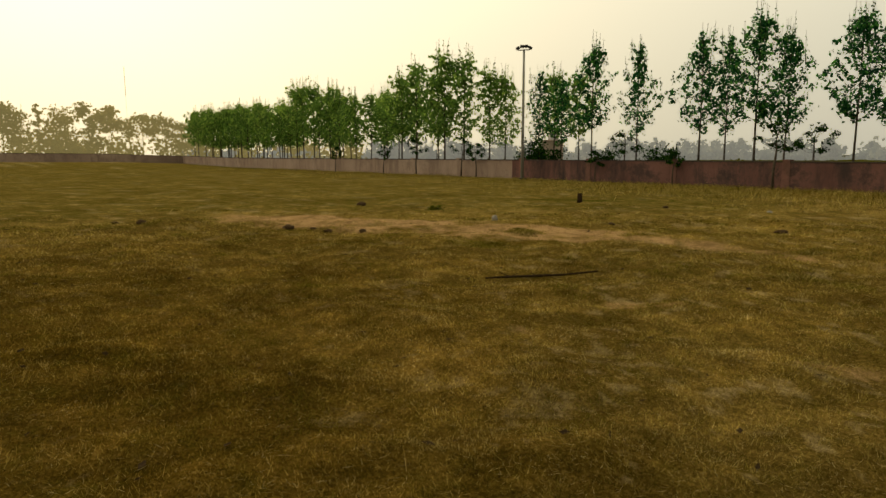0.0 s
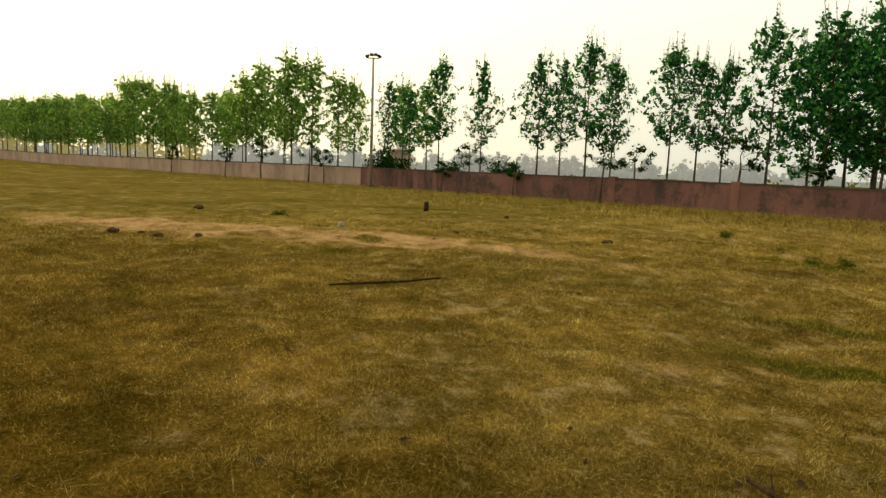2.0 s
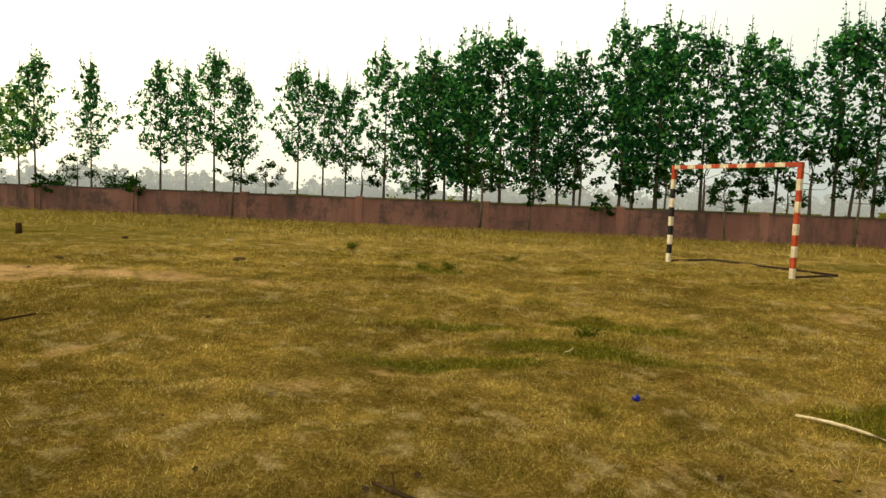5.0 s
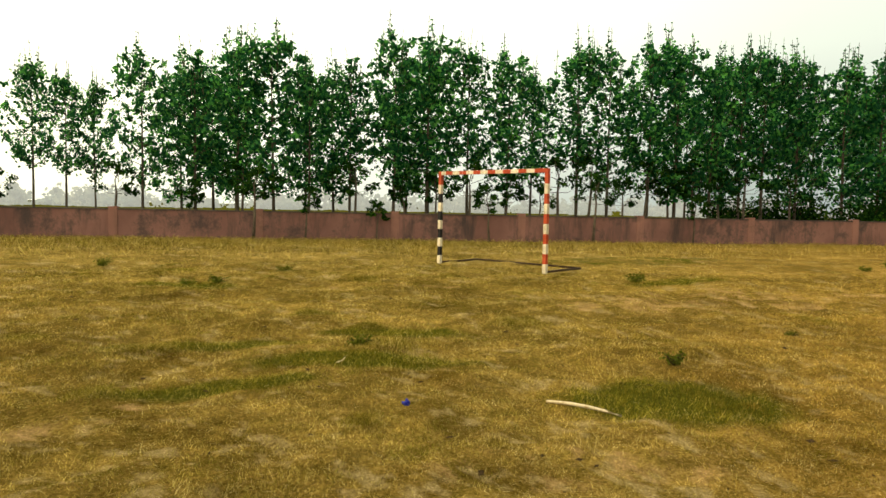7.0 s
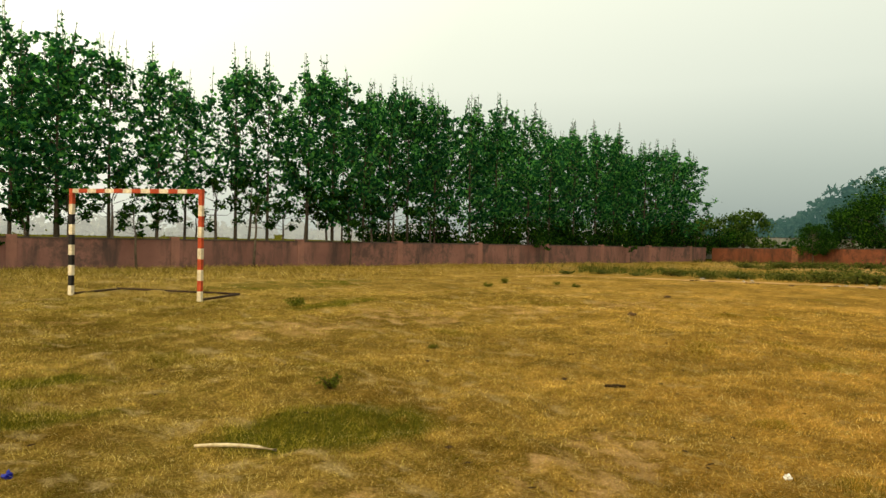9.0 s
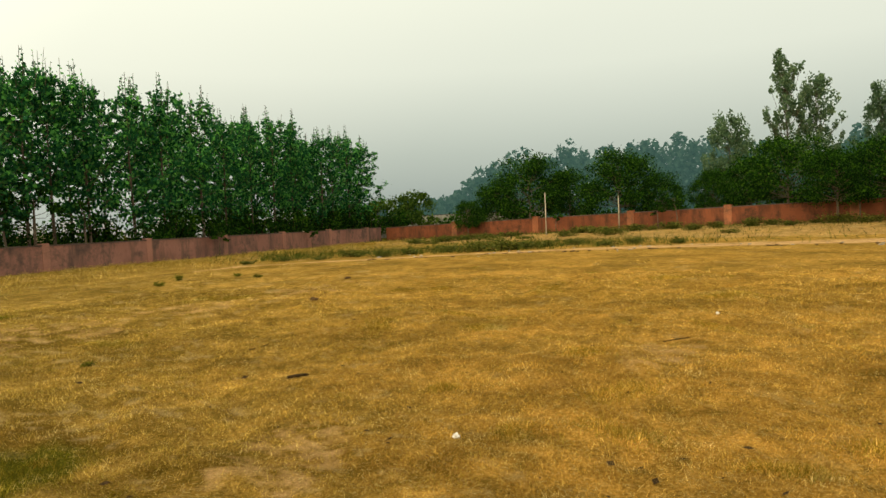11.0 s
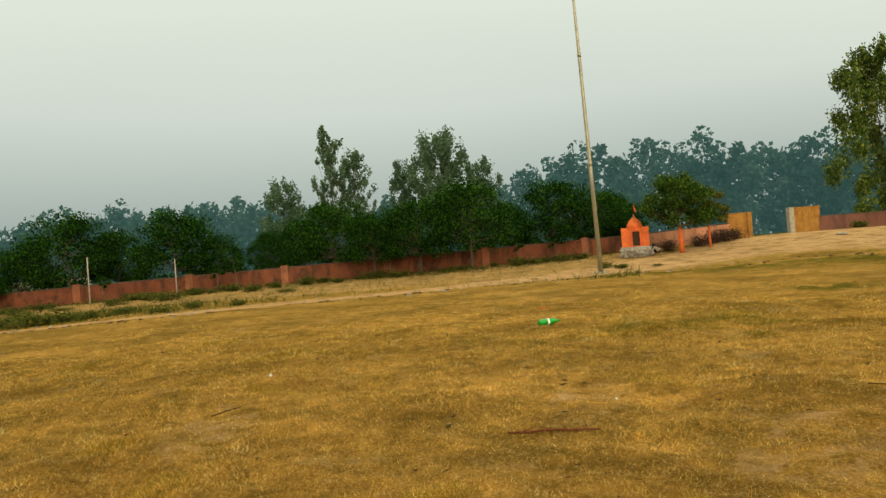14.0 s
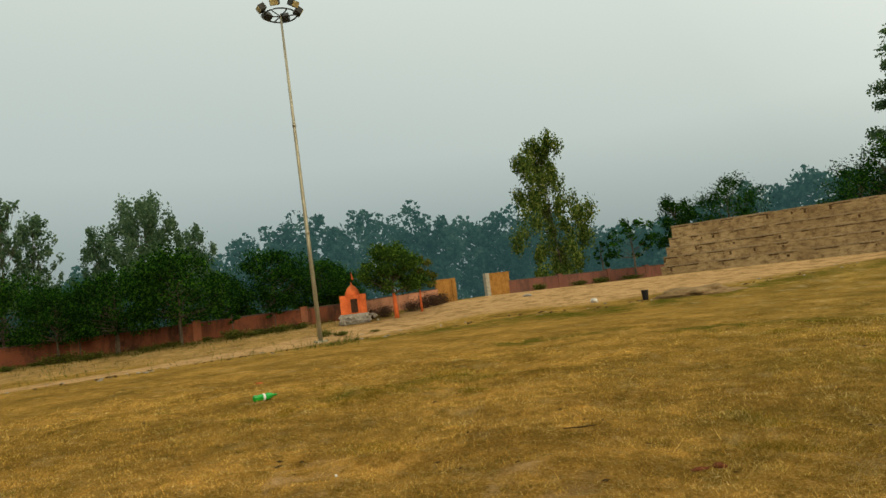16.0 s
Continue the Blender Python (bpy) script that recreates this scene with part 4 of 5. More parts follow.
def plant_broad():
    """Dark roadside trees behind the orange wall, the lone trees, and the tall trees behind them."""
    label = "dense dark green broadleaf tree along an orange wall"
    kinds = [crown_tree("broadleaf_tree", 40 + k, 5.0, w, 1.5, 75, 12500, 0.115, M_BROAD, label, low=lo, loose=0.19, inner=0.42, group="trees behind the orange wall") for k, (w, lo) in enumerate(((5.0, 0.30), (4.6, 0.32), (5.3, 0.30)))]
    rng = random.Random(9)
    # azimuth, height, distance past the wall (negative: before it), relative width
    row = [(68.3, 2.5, -1.0, 0.9), (70.9, 3.7, 2.5, 1.0), (73.8, 5.1, 1.2, 1.0), (77.2, 4.3, 3.5, 0.9), (81.4, 4.9, 1.2, 1.1), (84.8, 3.6, 4.0, 0.9), (88.8, 3.5, 1.5, 0.8), (91.6, 4.2, 5.0, 1.0), (94.2, 4.8, 0.9, 1.05), (97.5, 3.9, -1.3, 0.9), (99.6, 4.3, 3.5, 1.0), (101.5, 4.4, -1.3, 1.0), (106.0, 5.3, -1.3, 1.05), (109.4, 4.2, 3.0, 0.9), (113.4, 5.1, 1.0, 1.15), (117.2, 4.5, 2.5, 1.2), (119.4, 3.7, 4.0, 0.95)]
    used = set()
    for i, (az, high, off, broad) in enumerate(row):
        k = i % 3
        x, y = on_east(az, off)
        size = (high - float(rise(x, y))) / 5.0 * 1.04
        stand(kinds[k], x, y, rng.uniform(0, 360), size, k not in used, size * broad)
        used.add(k)
    # rounded yellowish bush-tree past the corner
    for az, d, high, wide in ((60.5, 60, 3.4, 5.5), (63.5, 58, 3.9, 5.0), (57.5, 56, 3.0, 4.5)):
        t = crown_tree("broadleaf_tree", int(az * 10), high, wide, 0.6, 40, 5000, 0.16, M_OLIVE, "low rounded olive tree past the wall corner", low=0.2)
        stand(t, *polar(az, d), 0, 1, True)
    euc = "tall thin eucalyptus with sparse drooping leaves behind other trees"
    for az, d, high, wide, n, lean in ((94.3, 78, 16.9, 4.4, 3900, 0.3), (96.3, 80, 14.6, 5.4, 4200, 0.4), (104.0, 80, 15.6, 9.4, 14000, 0.4), (100.6, 84, 13.0, 6.0, 5200, 0), (90.2, 90, 12.5, 7, 5600, 0), (107.5, 86, 13, 7, 5200, 0)):
        t = crown_tree("eucalyptus_tree", int(az * 7), high, wide, high * 0.3, 110, int(n * 1.15), 0.25, M_EUC, euc, M_BARK, low=0.30, droop=1.4, loose=0.10, inner=0.6, girth=0.30, lean=lean, upright=1.9)
        stand(t, *polar(az, d), 0, 1, True)
    t = crown_tree("eucalyptus_tree", 77, 12.1, 6.8, 3.0, 90, 21000, 0.17, M_EUC_LIGHT, "tall leafy eucalyptus beside a yard wall", M_BARK, low=0.02, droop=1.4, loose=0.11, inner=0.85, girth=0.20, upright=1.7, lean=0.8)
    stand(t, *polar(138.3, 53), 0, 1, True)
    t = crown_tree("broadleaf_tree", 78, 3.9, 3.5, 1.35, 48, 11000, 0.11, M_OLIVE, "bushy tree with an orange-painted trunk beside a shrine", low=0.42, loose=0.2, painted=M_SHRINE, lean=0.1, girth=1.5)
    stand(t, *polar(123.5, 36.5), 56, 1, True)
    t = crown_tree("broadleaf_tree", 79, 3.0, 1.9, 1.2, 16, 2600, 0.12, M_BUSH, "small sapling with an orange-painted trunk", low=0.45, loose=0.2, painted=M_SHRINE)
    stand(t, *polar(125.7, 37.5), 20, 1, True)
    for az, d, high, wide, n in ((144.2, 53, 4.6, 4.4, 1300), (141.6, 55, 3.4, 1.4, 300)):
        t = crown_tree("young_tree", int(az), high, wide, 1.6, 22, n, 0.17, M_BROAD, "open young tree with flat leaf clusters behind a wall", low=0.4, loose=0.13)
        stand(t, *polar(az, d), 0, 1, True)
    for az, d, high, wide in ((148.0, 60, 6.4, 4.0), (152, 62, 7.4, 7.0), (163.2, 58, 8.0, 7.0), (161.0, 62, 7.0, 6.0), (171, 60, 8, 7)):
        t = crown_tree("broadleaf_tree", int(az * 3), high, wide, 1.8, 60, 9000, 0.13, M_BROAD, "dark green broadleaf tree behind a cement terrace", low=0.3, loose=0.2)
        stand(t, *polar(az, d), 0, 1, True)
    t = crown_tree("eucalyptus_tree", 90, 17.0, 7.0, 5.0, 70, 18000, 0.2, M_EUC, "very tall eucalyptus with drooping leaves behind a terrace", M_BARK_PALE, low=0.3, droop=0.9, loose=0.15)
    stand(t, *polar(165.5, 62), 0, 1, True)


plant_broad()


def far_woods():
    """Belts of far trees all round, distance haze put into their colour and glow."""
    rng = np.random.default_rng(21)
    belt("far_woods", M_FAR_SUN_HAZE, -112, -60, 0.5, 0.75, 200, "distant trees veiled in sunlit haze", rng, [(-112, 6), (-80, 6), (-60, 5)])
    belt("far_woods", M_FAR_PALE_HAZE, -60, 56, 0.7, 1.2, 110, "faint distant trees almost lost in haze", rng, [(-60, 5), (56, 5)])
    # added low band, hides the ground beyond the wall as haze would
    belt("far_hedge", M_FAR_PALE_HAZE, -75, 62, 0.6, 1.2, 90, "low band of pale leaves standing in for horizon haze", rng, [(-75, 2), (62, 2)])
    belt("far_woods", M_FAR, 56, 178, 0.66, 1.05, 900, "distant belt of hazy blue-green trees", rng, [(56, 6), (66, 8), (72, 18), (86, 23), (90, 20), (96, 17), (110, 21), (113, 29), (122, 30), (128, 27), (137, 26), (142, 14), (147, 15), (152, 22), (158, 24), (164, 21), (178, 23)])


def belt(name, mat, az_lo, az_hi, step, leaf, leaves, label, rng, tops):
    """Tall crowns in a loose line, each of a dozen uneven clumps on an upright axis."""
    vs, n0, fs = [], 0, []
    for az in np.arange(az_lo, az_hi, step):
        d = rng.uniform(165, 215)
        high = np.interp(az, [t[0] for t in tops], [t[1] for t in tops]) * rng.uniform(0.80, 1.05)
        if rng.random() < (0.06 if high > 10 else 0.4):
            continue
        wide = rng.uniform(6.5, 11) * (0.6 if high < 10 else 1)
        x, y = polar(az + rng.uniform(-0.25, 0.25), d)
        k = 15
        cz = (0.05 + 0.87 * (np.arange(k) + rng.random(k)) / k) * high
        cr = wide * 0.5 * np.sqrt(rng.random(k)) * np.sin(np.pi * (0.28 + 0.62 * cz / high))
        ca = rng.uniform(0, math.tau, k)
        cs = wide * rng.uniform(0.15, 0.27, k)
        cen = np.stack([x + cr * np.cos(ca), y + cr * np.sin(ca), cz], -1)
        pick = rng.integers(0, k, leaves)
        off = rng.normal(size=(leaves, 3))
        off /= (np.linalg.norm(off, axis=1) + 0.5)[:, None]
        v, f = leaf_quads(rng, cen[pick] + off * 1.6 * cs[pick][:, None], np.full(leaves, leaf), 0.2)
        vs.append(v)
        fs.append(f + n0)
        n0 += len(v)
    tagged(raw(name, np.concatenate(vs), np.concatenate(fs), mat), label, "woods", kind="stuff")


far_woods()


def hazy_trees():
    """Single trees on the plain towards the sun, and a thin radio mast above them."""
    for i, (az, high, wide, low, n) in enumerate(((-87.6, 12.0, 11.5, 0.25, 1500), (-85.4, 12.4, 2.2, 0.2, 260), (-83.9, 10.8, 9.0, 0.15, 1100), (-82.0, 12.6, 7.0, 0.2, 800), (-80.6, 11.6, 8.5, 0.58, 800), (-78.4, 10.2, 8.5, 0.55, 700), (-76.8, 9.9, 8.0, 0.50, 700), (-75.0, 9.2, 7.5, 0.30, 700), (-91.5, 11.5, 9.0, 0.3, 900), (-95.0, 12.0, 10.0, 0.3, 900))):
        # crown and trunk share the yellow glow that paints the haze
        t = crown_tree("hazy_tree", 300 + i, high, wide, high * low * 0.8, 22, int(n * 1.3), 0.60, M_FAR_SUN_HAZE, "far spreading tree veiled in yellow morning haze", M_FAR_SUN_HAZE, low=low, loose=0.34, inner=0.6, girth=0.55, upright=0.5)
        x, y = polar(az, 172)
        t.matrix_world = pose(x, y, float(rise(x, y)))
    x, y = polar(-79.4, 178)
    # mast parts get the same haze glow as the far leaves
    mast = thing("radio_mast", pose(x, y, 0), "very thin radio mast faint in the haze", "mast")
    bm = bmesh.new()
    tube(bm, [(0, 0, 0), (0, 0, 15.4)], [0.03, 0.015], 6)
    part("stay", bm, M_FAR_SUN_HAZE, mast)
    bm = bmesh.new()
    tube(bm, [(0, 0, 15.4), (0, 0, 22.4)], [0.06, 0.045], 6)
    part("antenna", bm, M_FAR_SUN_HAZE, mast)


hazy_trees()


# ---- goal ----
def banded(name, length, first, colours, parent, m, thick=0.08):
    """A square post along its own z, painted in bands: one mesh a band."""
    z, k = 0.0, 0
    post = new(name)
    post.parent = parent
    post.matrix_parent_inverse = Matrix()
    post.matrix_basis = m
    cuts = [0.0]
    step = first
    while cuts[-1] < length - 1e-6:
        cuts.append(min(length, cuts[-1] + step))
        step = 0.2
    for lo, hi in zip(cuts, cuts[1:]):
        bm = bmesh.new()
        t = thick + 0.0015 * (k % 2)
        box(bm, (t, t, hi - lo), (0, 0, (lo + hi) / 2), 0, 0.006)
        part("band", bm, colours[k % len(colours)] if callable(colours) is False else colours(k), post)
        k += 1
    return post


def build_goal():
    lx, ly, rx, ry = 2.755, 14.95, 4.50, 12.68
    turn = math.degrees(math.atan2(ry - ly, rx - lx))
    goal = thing("handball_goal", on_ground((lx + rx) / 2, (ly + ry) / 2, turn), "handball goal with chipped red, white and black banded posts", "goal")
    w = math.hypot(rx - lx, ry - ly) / 2
    # posts are measured down from the top so that the long band is at the corner
    banded("post", 2.09, 0.30, [M_RED, M_WHITE], goal, Matrix.Translation((w, 0, 2.09)) @ Matrix.Rotation(math.pi, 4, "X"))
    left = [M_RED, M_WHITE, M_BLACK, M_WHITE, M_BLACK, M_WHITE, M_BLACK, M_WHITE, M_BLACK, M_WHITE, M_BLACK]
    banded("post", 2.09, 0.30, left, goal, Matrix.Translation((-w, 0, 2.09)) @ Matrix.Rotation(math.pi, 4, "X"))
    banded("crossbar", 2 * w - 0.084, 0.24, [M_RED, M_WHITE], goal, Matrix.Translation((w - 0.042, 0, 2.05)) @ Matrix.Rotation(-math.pi / 2, 4, "Y"))
    bm = bmesh.new()
    deep = 1.35
    tube(bm, [(-w, 0.06, 0.03), (-w, deep, 0.03)], 0.022, 6)
    tube(bm, [(w, 0.06, 0.03), (w, deep, 0.03)], 0.022, 6)
    tube(bm, [(-w - 0.1, deep, 0.035), (w + 0.02, deep, 0.035)], 0.022, 6)
    part("ground_frame", bm, M_RUST, goal, "dark rusty pipe frame lying on the grass")


build_goal()


# ---- light poles ----
def high_mast():
    x, y = polar(116.85, 30.6)
    mast = thing("light_mast", on_ground(x, y, 0, 0.02) @ Matrix.Rotation(radians(1.15), 4, Vector((-0.89, 0.45, 0))), "tall galvanised steel light mast with a ring of floodlights", "light mast")
    bm = bmesh.new()
    tube(bm, [(0, 0, 0), (0, 0, 5), (0, 0, 10), (0, 0, 15.25)], [0.105, 0.088, 0.072, 0.05], 14)
    part("pole", bm, M_STEEL, mast)
    bm = bmesh.new()
    box(bm, (0.5, 0.5, 0.08), (0, 0, 0.03), 0, 0.01)
    for sx in (-0.19, 0.19):
        for sy in (-0.19, 0.19):
            tube(bm, [(sx, sy, 0.05), (sx, sy, 0.15)], 0.02, 6)
    part("base_plate", bm, M_STEEL, mast)
    for zz in (5.0, 10.0):
        bm = bmesh.new()
        tube(bm, [(0, 0, zz - 0.1), (0, 0, zz + 0.1)], 0.100 if zz < 6 else 0.082, 14)
        part("collar", bm, M_STEEL, mast)
    bm = bmesh.new()
    pts = [(0.75 * math.cos(a), 0.75 * math.sin(a), 15.25) for a in np.linspace(0, math.tau, 25)]
    tube(bm, pts, 0.035, 6, False)
    for k in range(6):
        a = k * math.tau / 6
        tube(bm, [(0.05 * math.cos(a), 0.05 * math.sin(a), 15.2), (0.75 * math.cos(a), 0.75 * math.sin(a), 15.25)], 0.03, 6)
    part("ring", bm, M_LAMP, mast)
    for k in range(6):
        a = k * math.tau / 6 + 0.35
        bm = bmesh.new()
        box(bm, (0.34, 0.42, 0.30), (0, 0, 0), 0, 0.03)
        lamp = part("floodlight", bm, M_LAMP, mast)
        lamp.matrix_basis = Matrix.Translation((0.86 * math.cos(a), 0.86 * math.sin(a), 15.53)) @ Matrix.Rotation(a, 4, "Z") @ Matrix.Rotation(radians(35), 4, "Y")
        bm = bmesh.new()
        box(bm, (0.02, 0.36, 0.24), (0.175, 0, 0), 0, 0.004)
        part("glass", bm, M_LENS, lamp)


high_mast()


def small_lamp():
    x, y = -25.4, 23.9
    lamp = thing("light_mast", on_ground(x, y), "slim grey light pole with four floodlights beside a wall", "light mast")
    bm = bmesh.new()
    tube(bm, [(0, 0, 0), (0, 0, 3.4), (0, 0, 6.7)], [0.09, 0.075, 0.055], 10)
    part("pole", bm, M_GREYWALL, lamp)
    bm = bmesh.new()
    box(bm, (0.32, 0.32, 0.10), (0, 0, 0.05), 0, 0.01)
    part("base_plate", bm, M_LAMP, lamp)
    bm = bmesh.new()
    box(bm, (0.62, 0.05, 0.05), (0, 0, 6.67), radians(40), 0.01)
    part("crossarm", bm, M_LAMP, lamp)
    for s, tilt in ((-0.32, -1), (-0.10, 0.25), (0.12, -0.2), (0.32, 1)):
        bm = bmesh.new()
        box(bm, (0.20, 0.19, 0.14), (0, 0, 0), 0, 0.025)
        f = part("floodlight", bm, M_LAMP, lamp)
        c, n = math.cos(radians(40)), math.sin(radians(40))
        f.matrix_basis = Matrix.Translation((s * c, s * n, 6.77 + 0.08 * (abs(s) < 0.2))) @ Matrix.Rotation(radians(40), 4, "Z") @ Matrix.Rotation(0.5 * tilt, 4, "Y")


small_lamp()


# ---- terrace, shrine, gate and yard ----
def terrace():
    """Five-tier cement spectators' terrace, its tiers drawn in a little at the ends."""
    x, y = polar(155, 44)
    t = thing("terrace", on_ground(x, y, 205), "weathered cream cement terrace of five tall steps on bare earth", "terrace")
    g = float(rise(x, y))
    heights, z = (0.62, 0.60, 0.58, 0.60, 0.78), -0.25
    for k, high in enumerate(heights):
        bm = bmesh.new()
        left, right = -6.9 + 0.20 * k, 26 - 0.20 * k
        front, back = 0.34 * k, 4.2
        top = z + high + (0.25 if k == 0 else 0)
        # local x runs to the viewer's right, local y away from the field
        box(bm, (right - left, back - front, top - z), ((left + right) / 2, (front + back) / 2, (top + z) / 2), 0, 0.02)
        tier = part("tier", bm, M_CEMENT, t)
        rng = random.Random(40 + k)
        px = left - 0.02
        first = True
        while px < 12:
            w = rng.uniform(0.7, 2.2)
            bm = bmesh.new()
            d = rng.uniform(0.02, 0.05)
            box(bm, (w, 0.30, rng.uniform(0.06, 0.10)), (px + w / 2, front + 0.15 - d, top - 0.02), rng.uniform(-0.004, 0.004), 0.015)
            part("nosing", bm, M_NOSING, tier)
            for _ in range(2):
                if rng.random() < 0.7:
                    bm = bmesh.new()
                    jw = w * rng.uniform(0.25, 0.6)
                    box(bm, (jw, 0.05, rng.uniform(0.03, 0.075)), (px + jw / 2 + rng.random() * (w - jw), front + 0.015, top - 0.09 - rng.uniform(0, 0.03)), rng.uniform(-0.01, 0.01), 0.006)
                    part("weathered_joint", bm, M_DIRT, tier)
                if rng.random() < 0.35:
                    bm = bmesh.new()
                    sw = rng.uniform(0.05, 0.18)
                    box(bm, (sw, 0.04, rng.uniform(0.10, 0.32)), (px + rng.random() * w, front + 0.014, top - 0.26), 0, 0.006)
                    part("spalled_patch", bm, M_DIRT, tier)
            px += w + rng.choice((0.0, 0.01, 0.25, 0.5))
        z = top
    t.rotation_mode = "XYZ"
    return t


terrace()


def shrine():
    x, y = polar(119.9, 37.2)
    s = thing("shrine", pose(x, y, 1.10, 0, 0, -122 + 2) @ Matrix.Diagonal((0.88, 0.88, 0.94, 1)), "small saffron-painted shrine with a pointed dome and flag", "shrine")
    bm = bmesh.new()
    box(bm, (1.05, 1.1, 1.06), (0, 0, 0.53), 0, 0.02)
    part("body", bm, M_SHRINE, s)
    for sx in (-0.62, 0.62):
        bm = bmesh.new()
        box(bm, (0.38, 1.2, 1.10), (sx, -0.03, 0.55), 0, 0.02)
        part("side_pier", bm, M_SHRINE, s)
    # solid dark panel painted in place of the shaded interior
    bm = bmesh.new()
    box(bm, (0.42, 0.05, 0.80), (0.05, -0.54, 0.46), 0, 0.005)
    part("doorway", bm, M_DARK, s, "flat dark panel for the shaded doorway")
    bm = bmesh.new()
    for bx in (-0.20, 0.30):
        box(bm, (0.07, 0.09, 0.86), (bx, -0.55, 0.45), 0, 0.01)
    box(bm, (0.57, 0.09, 0.09), (0.05, -0.552, 0.91), 0, 0.01)
    part("door_frame", bm, M_SHRINE, s)
    bm = bmesh.new()
    lathe(bm, [(0.45, 1.06), (0.46, 1.12), (0.44, 1.26), (0.38, 1.40), (0.27, 1.53), (0.14, 1.64), (0.05, 1.71), (0.03, 1.76), (0.05, 1.79), (0.01, 1.86)], 22)
    part("dome", bm, M_SHRINE, s)
    bm = bmesh.new()
    tube(bm, [(0.02, 0, 1.8), (0.03, 0, 2.5)], 0.014, 6)
    part("flagpole", bm, M_STICK, s)
    bm = bmesh.new()
    vs = [bm.verts.new(p) for p in ((0.03, 0.0, 2.48), (0.03, 0.0, 2.05), (0.12, 0.05, 1.98), (0.20, 0.02, 2.02))]
    bm.faces.new(vs)
    part("flag", bm, M_FLAG, s)
    # rubble plinth, stone by stone
    p = thing("stone_plinth", on_ground(x, y, -120), "whitewashed rubble plinth under a small shrine", "plinth")
    bm = bmesh.new()
    box(bm, (1.62, 1.6, 0.58), (0, 0.1, 0.22), 0, 0.06)
    part("core", bm, M_STONE, p)
    rng = random.Random(8)
    shapes = []
    for k in range(6):
        bm = bmesh.new()
        bmesh.ops.create_icosphere(bm, subdivisions=1, radius=0.5)
        for v in bm.verts:
            v.co *= rng.uniform(0.75, 1.15)
        me = bpy.data.meshes.new("stone")
        bm.to_mesh(me)
        bm.free()
        me.materials.append(M_STONE)
        shapes.append(me)
    for k in range(40):
        ob = new("stone", shapes[k % 6])
        ob.parent = p
        u = rng.uniform(-0.95, 1.3)
        ob.matrix_basis = Matrix.Translation((u, -0.9 - rng.uniform(0, 0.35), rng.uniform(0.02, 0.42))) @ Euler((rng.random() * 3, rng.random() * 3, rng.random() * 3)).to_matrix().to_4x4() @ Matrix.Diagonal((rng.uniform(0.14, 0.32), rng.uniform(0.12, 0.22), rng.uniform(0.08, 0.17), 1))


shrine()


def gate_wing(az0, az1, high, cream_left, label):
    x0, y0 = on_east(az0)
    x1, y1 = on_east(az1)
    wide = math.hypot(x1 - x0, y1 - y0)
    turn = math.degrees(math.atan2(y1 - y0, x1 - x0))
    g = thing("gate_wing", pose((x0 + x1) / 2, (y0 + y1) / 2, float(rise((x0 + x1) / 2, (y0 + y1) / 2)), 0, 0, turn), label, "gate")
    bm = bmesh.new()
    box(bm, (wide, 0.22, high + 0.3), (0, 0, (high + 0.3) / 2 - 0.3), 0, 0.01)
    part("panel", bm, M_OCHRE, g)
    edge = (-1 if cream_left else 1) * (wide / 2 + 0.02)
    bm = bmesh.new()
    box(bm, (0.30, 0.36, high + 0.38), (edge, 0, (high + 0.38) / 2 - 0.3), 0, 0.02)
    part("pillar", bm, M_CREAMPOST if cream_left else M_OCHRE, g, "peeling whitewashed pillar" if cream_left else "")
    bm = bmesh.new()
    box(bm, (wide + 0.06, 0.30, 0.07), (0, 0, high + 0.03), 0, 0.01)
    part("cap", bm, M_OCHRE, g)
    for k in range(1, 5):
        bm = bmesh.new()
        box(bm, (0.025, 0.02, high - 0.12), (-wide / 2 + wide * k / 5, -0.118, high / 2), 0, 0.004)
        part("rib", bm, M_OCHRE, g)
        bm = bmesh.new()
        box(bm, (0.025, 0.02, high - 0.12), (-wide / 2 + wide * k / 5, 0.118, high / 2), 0, 0.004)
        part("rib", bm, M_OCHRE, g)


gate_wing(127.1, 128.6, 1.50, False, "ochre-painted gate wing ending an orange boundary wall")
gate_wing(131.6, 133.5, 1.48, True, "ochre-painted gate wing with a whitewashed pillar")


def slim_post(az, d, high):
    p = thing("net_post", on_ground(*polar(az, d)), "thin whitewashed net post standing in rough grass", "post", "posts of an old court")
    bm = bmesh.new()
    tube(bm, [(0, 0, -0.1), (0.01, 0, high * 0.5), (0, 0, high)], [0.036, 0.034, 0.032], 8)
    part("shaft", bm, M_CREAMPOST, p)
    bm = bmesh.new()
    tube(bm, [(0, 0, high), (0, 0, high + 0.03)], 0.042, 8)
    part("cap", bm, M_CREAMPOST, p)


slim_post(75.1, 38.0, 2.42)
slim_post(81.3, 40.0, 2.02)


def hut(name, az, d, wide, deep, high, mat, label, turn=0.0, windows=True):
    x, y = polar(az, d)
    h = thing(name, on_ground(x, y, turn), label, "building")
    bm = bmesh.new()
    box(bm, (wide, deep, high), (0, 0, high / 2), 0, 0.02)
    part("wall", bm, mat, h)
    bm = bmesh.new()
    box(bm, (wide + 0.3, deep + 0.3, 0.12), (0, 0, high + 0.061), 0, 0.02)
    part("roof", bm, mat, h)
    for s in (-0.25, 0.25) if windows else ():
        # dark panel in place of a shaded window opening
        bm = bmesh.new()
        box(bm, (0.5, 0.06, 0.5), (s * wide, -deep / 2 - 0.01, high * 0.6), 0, 0.01)
        part("window", bm, M_DARK, h)
    return h


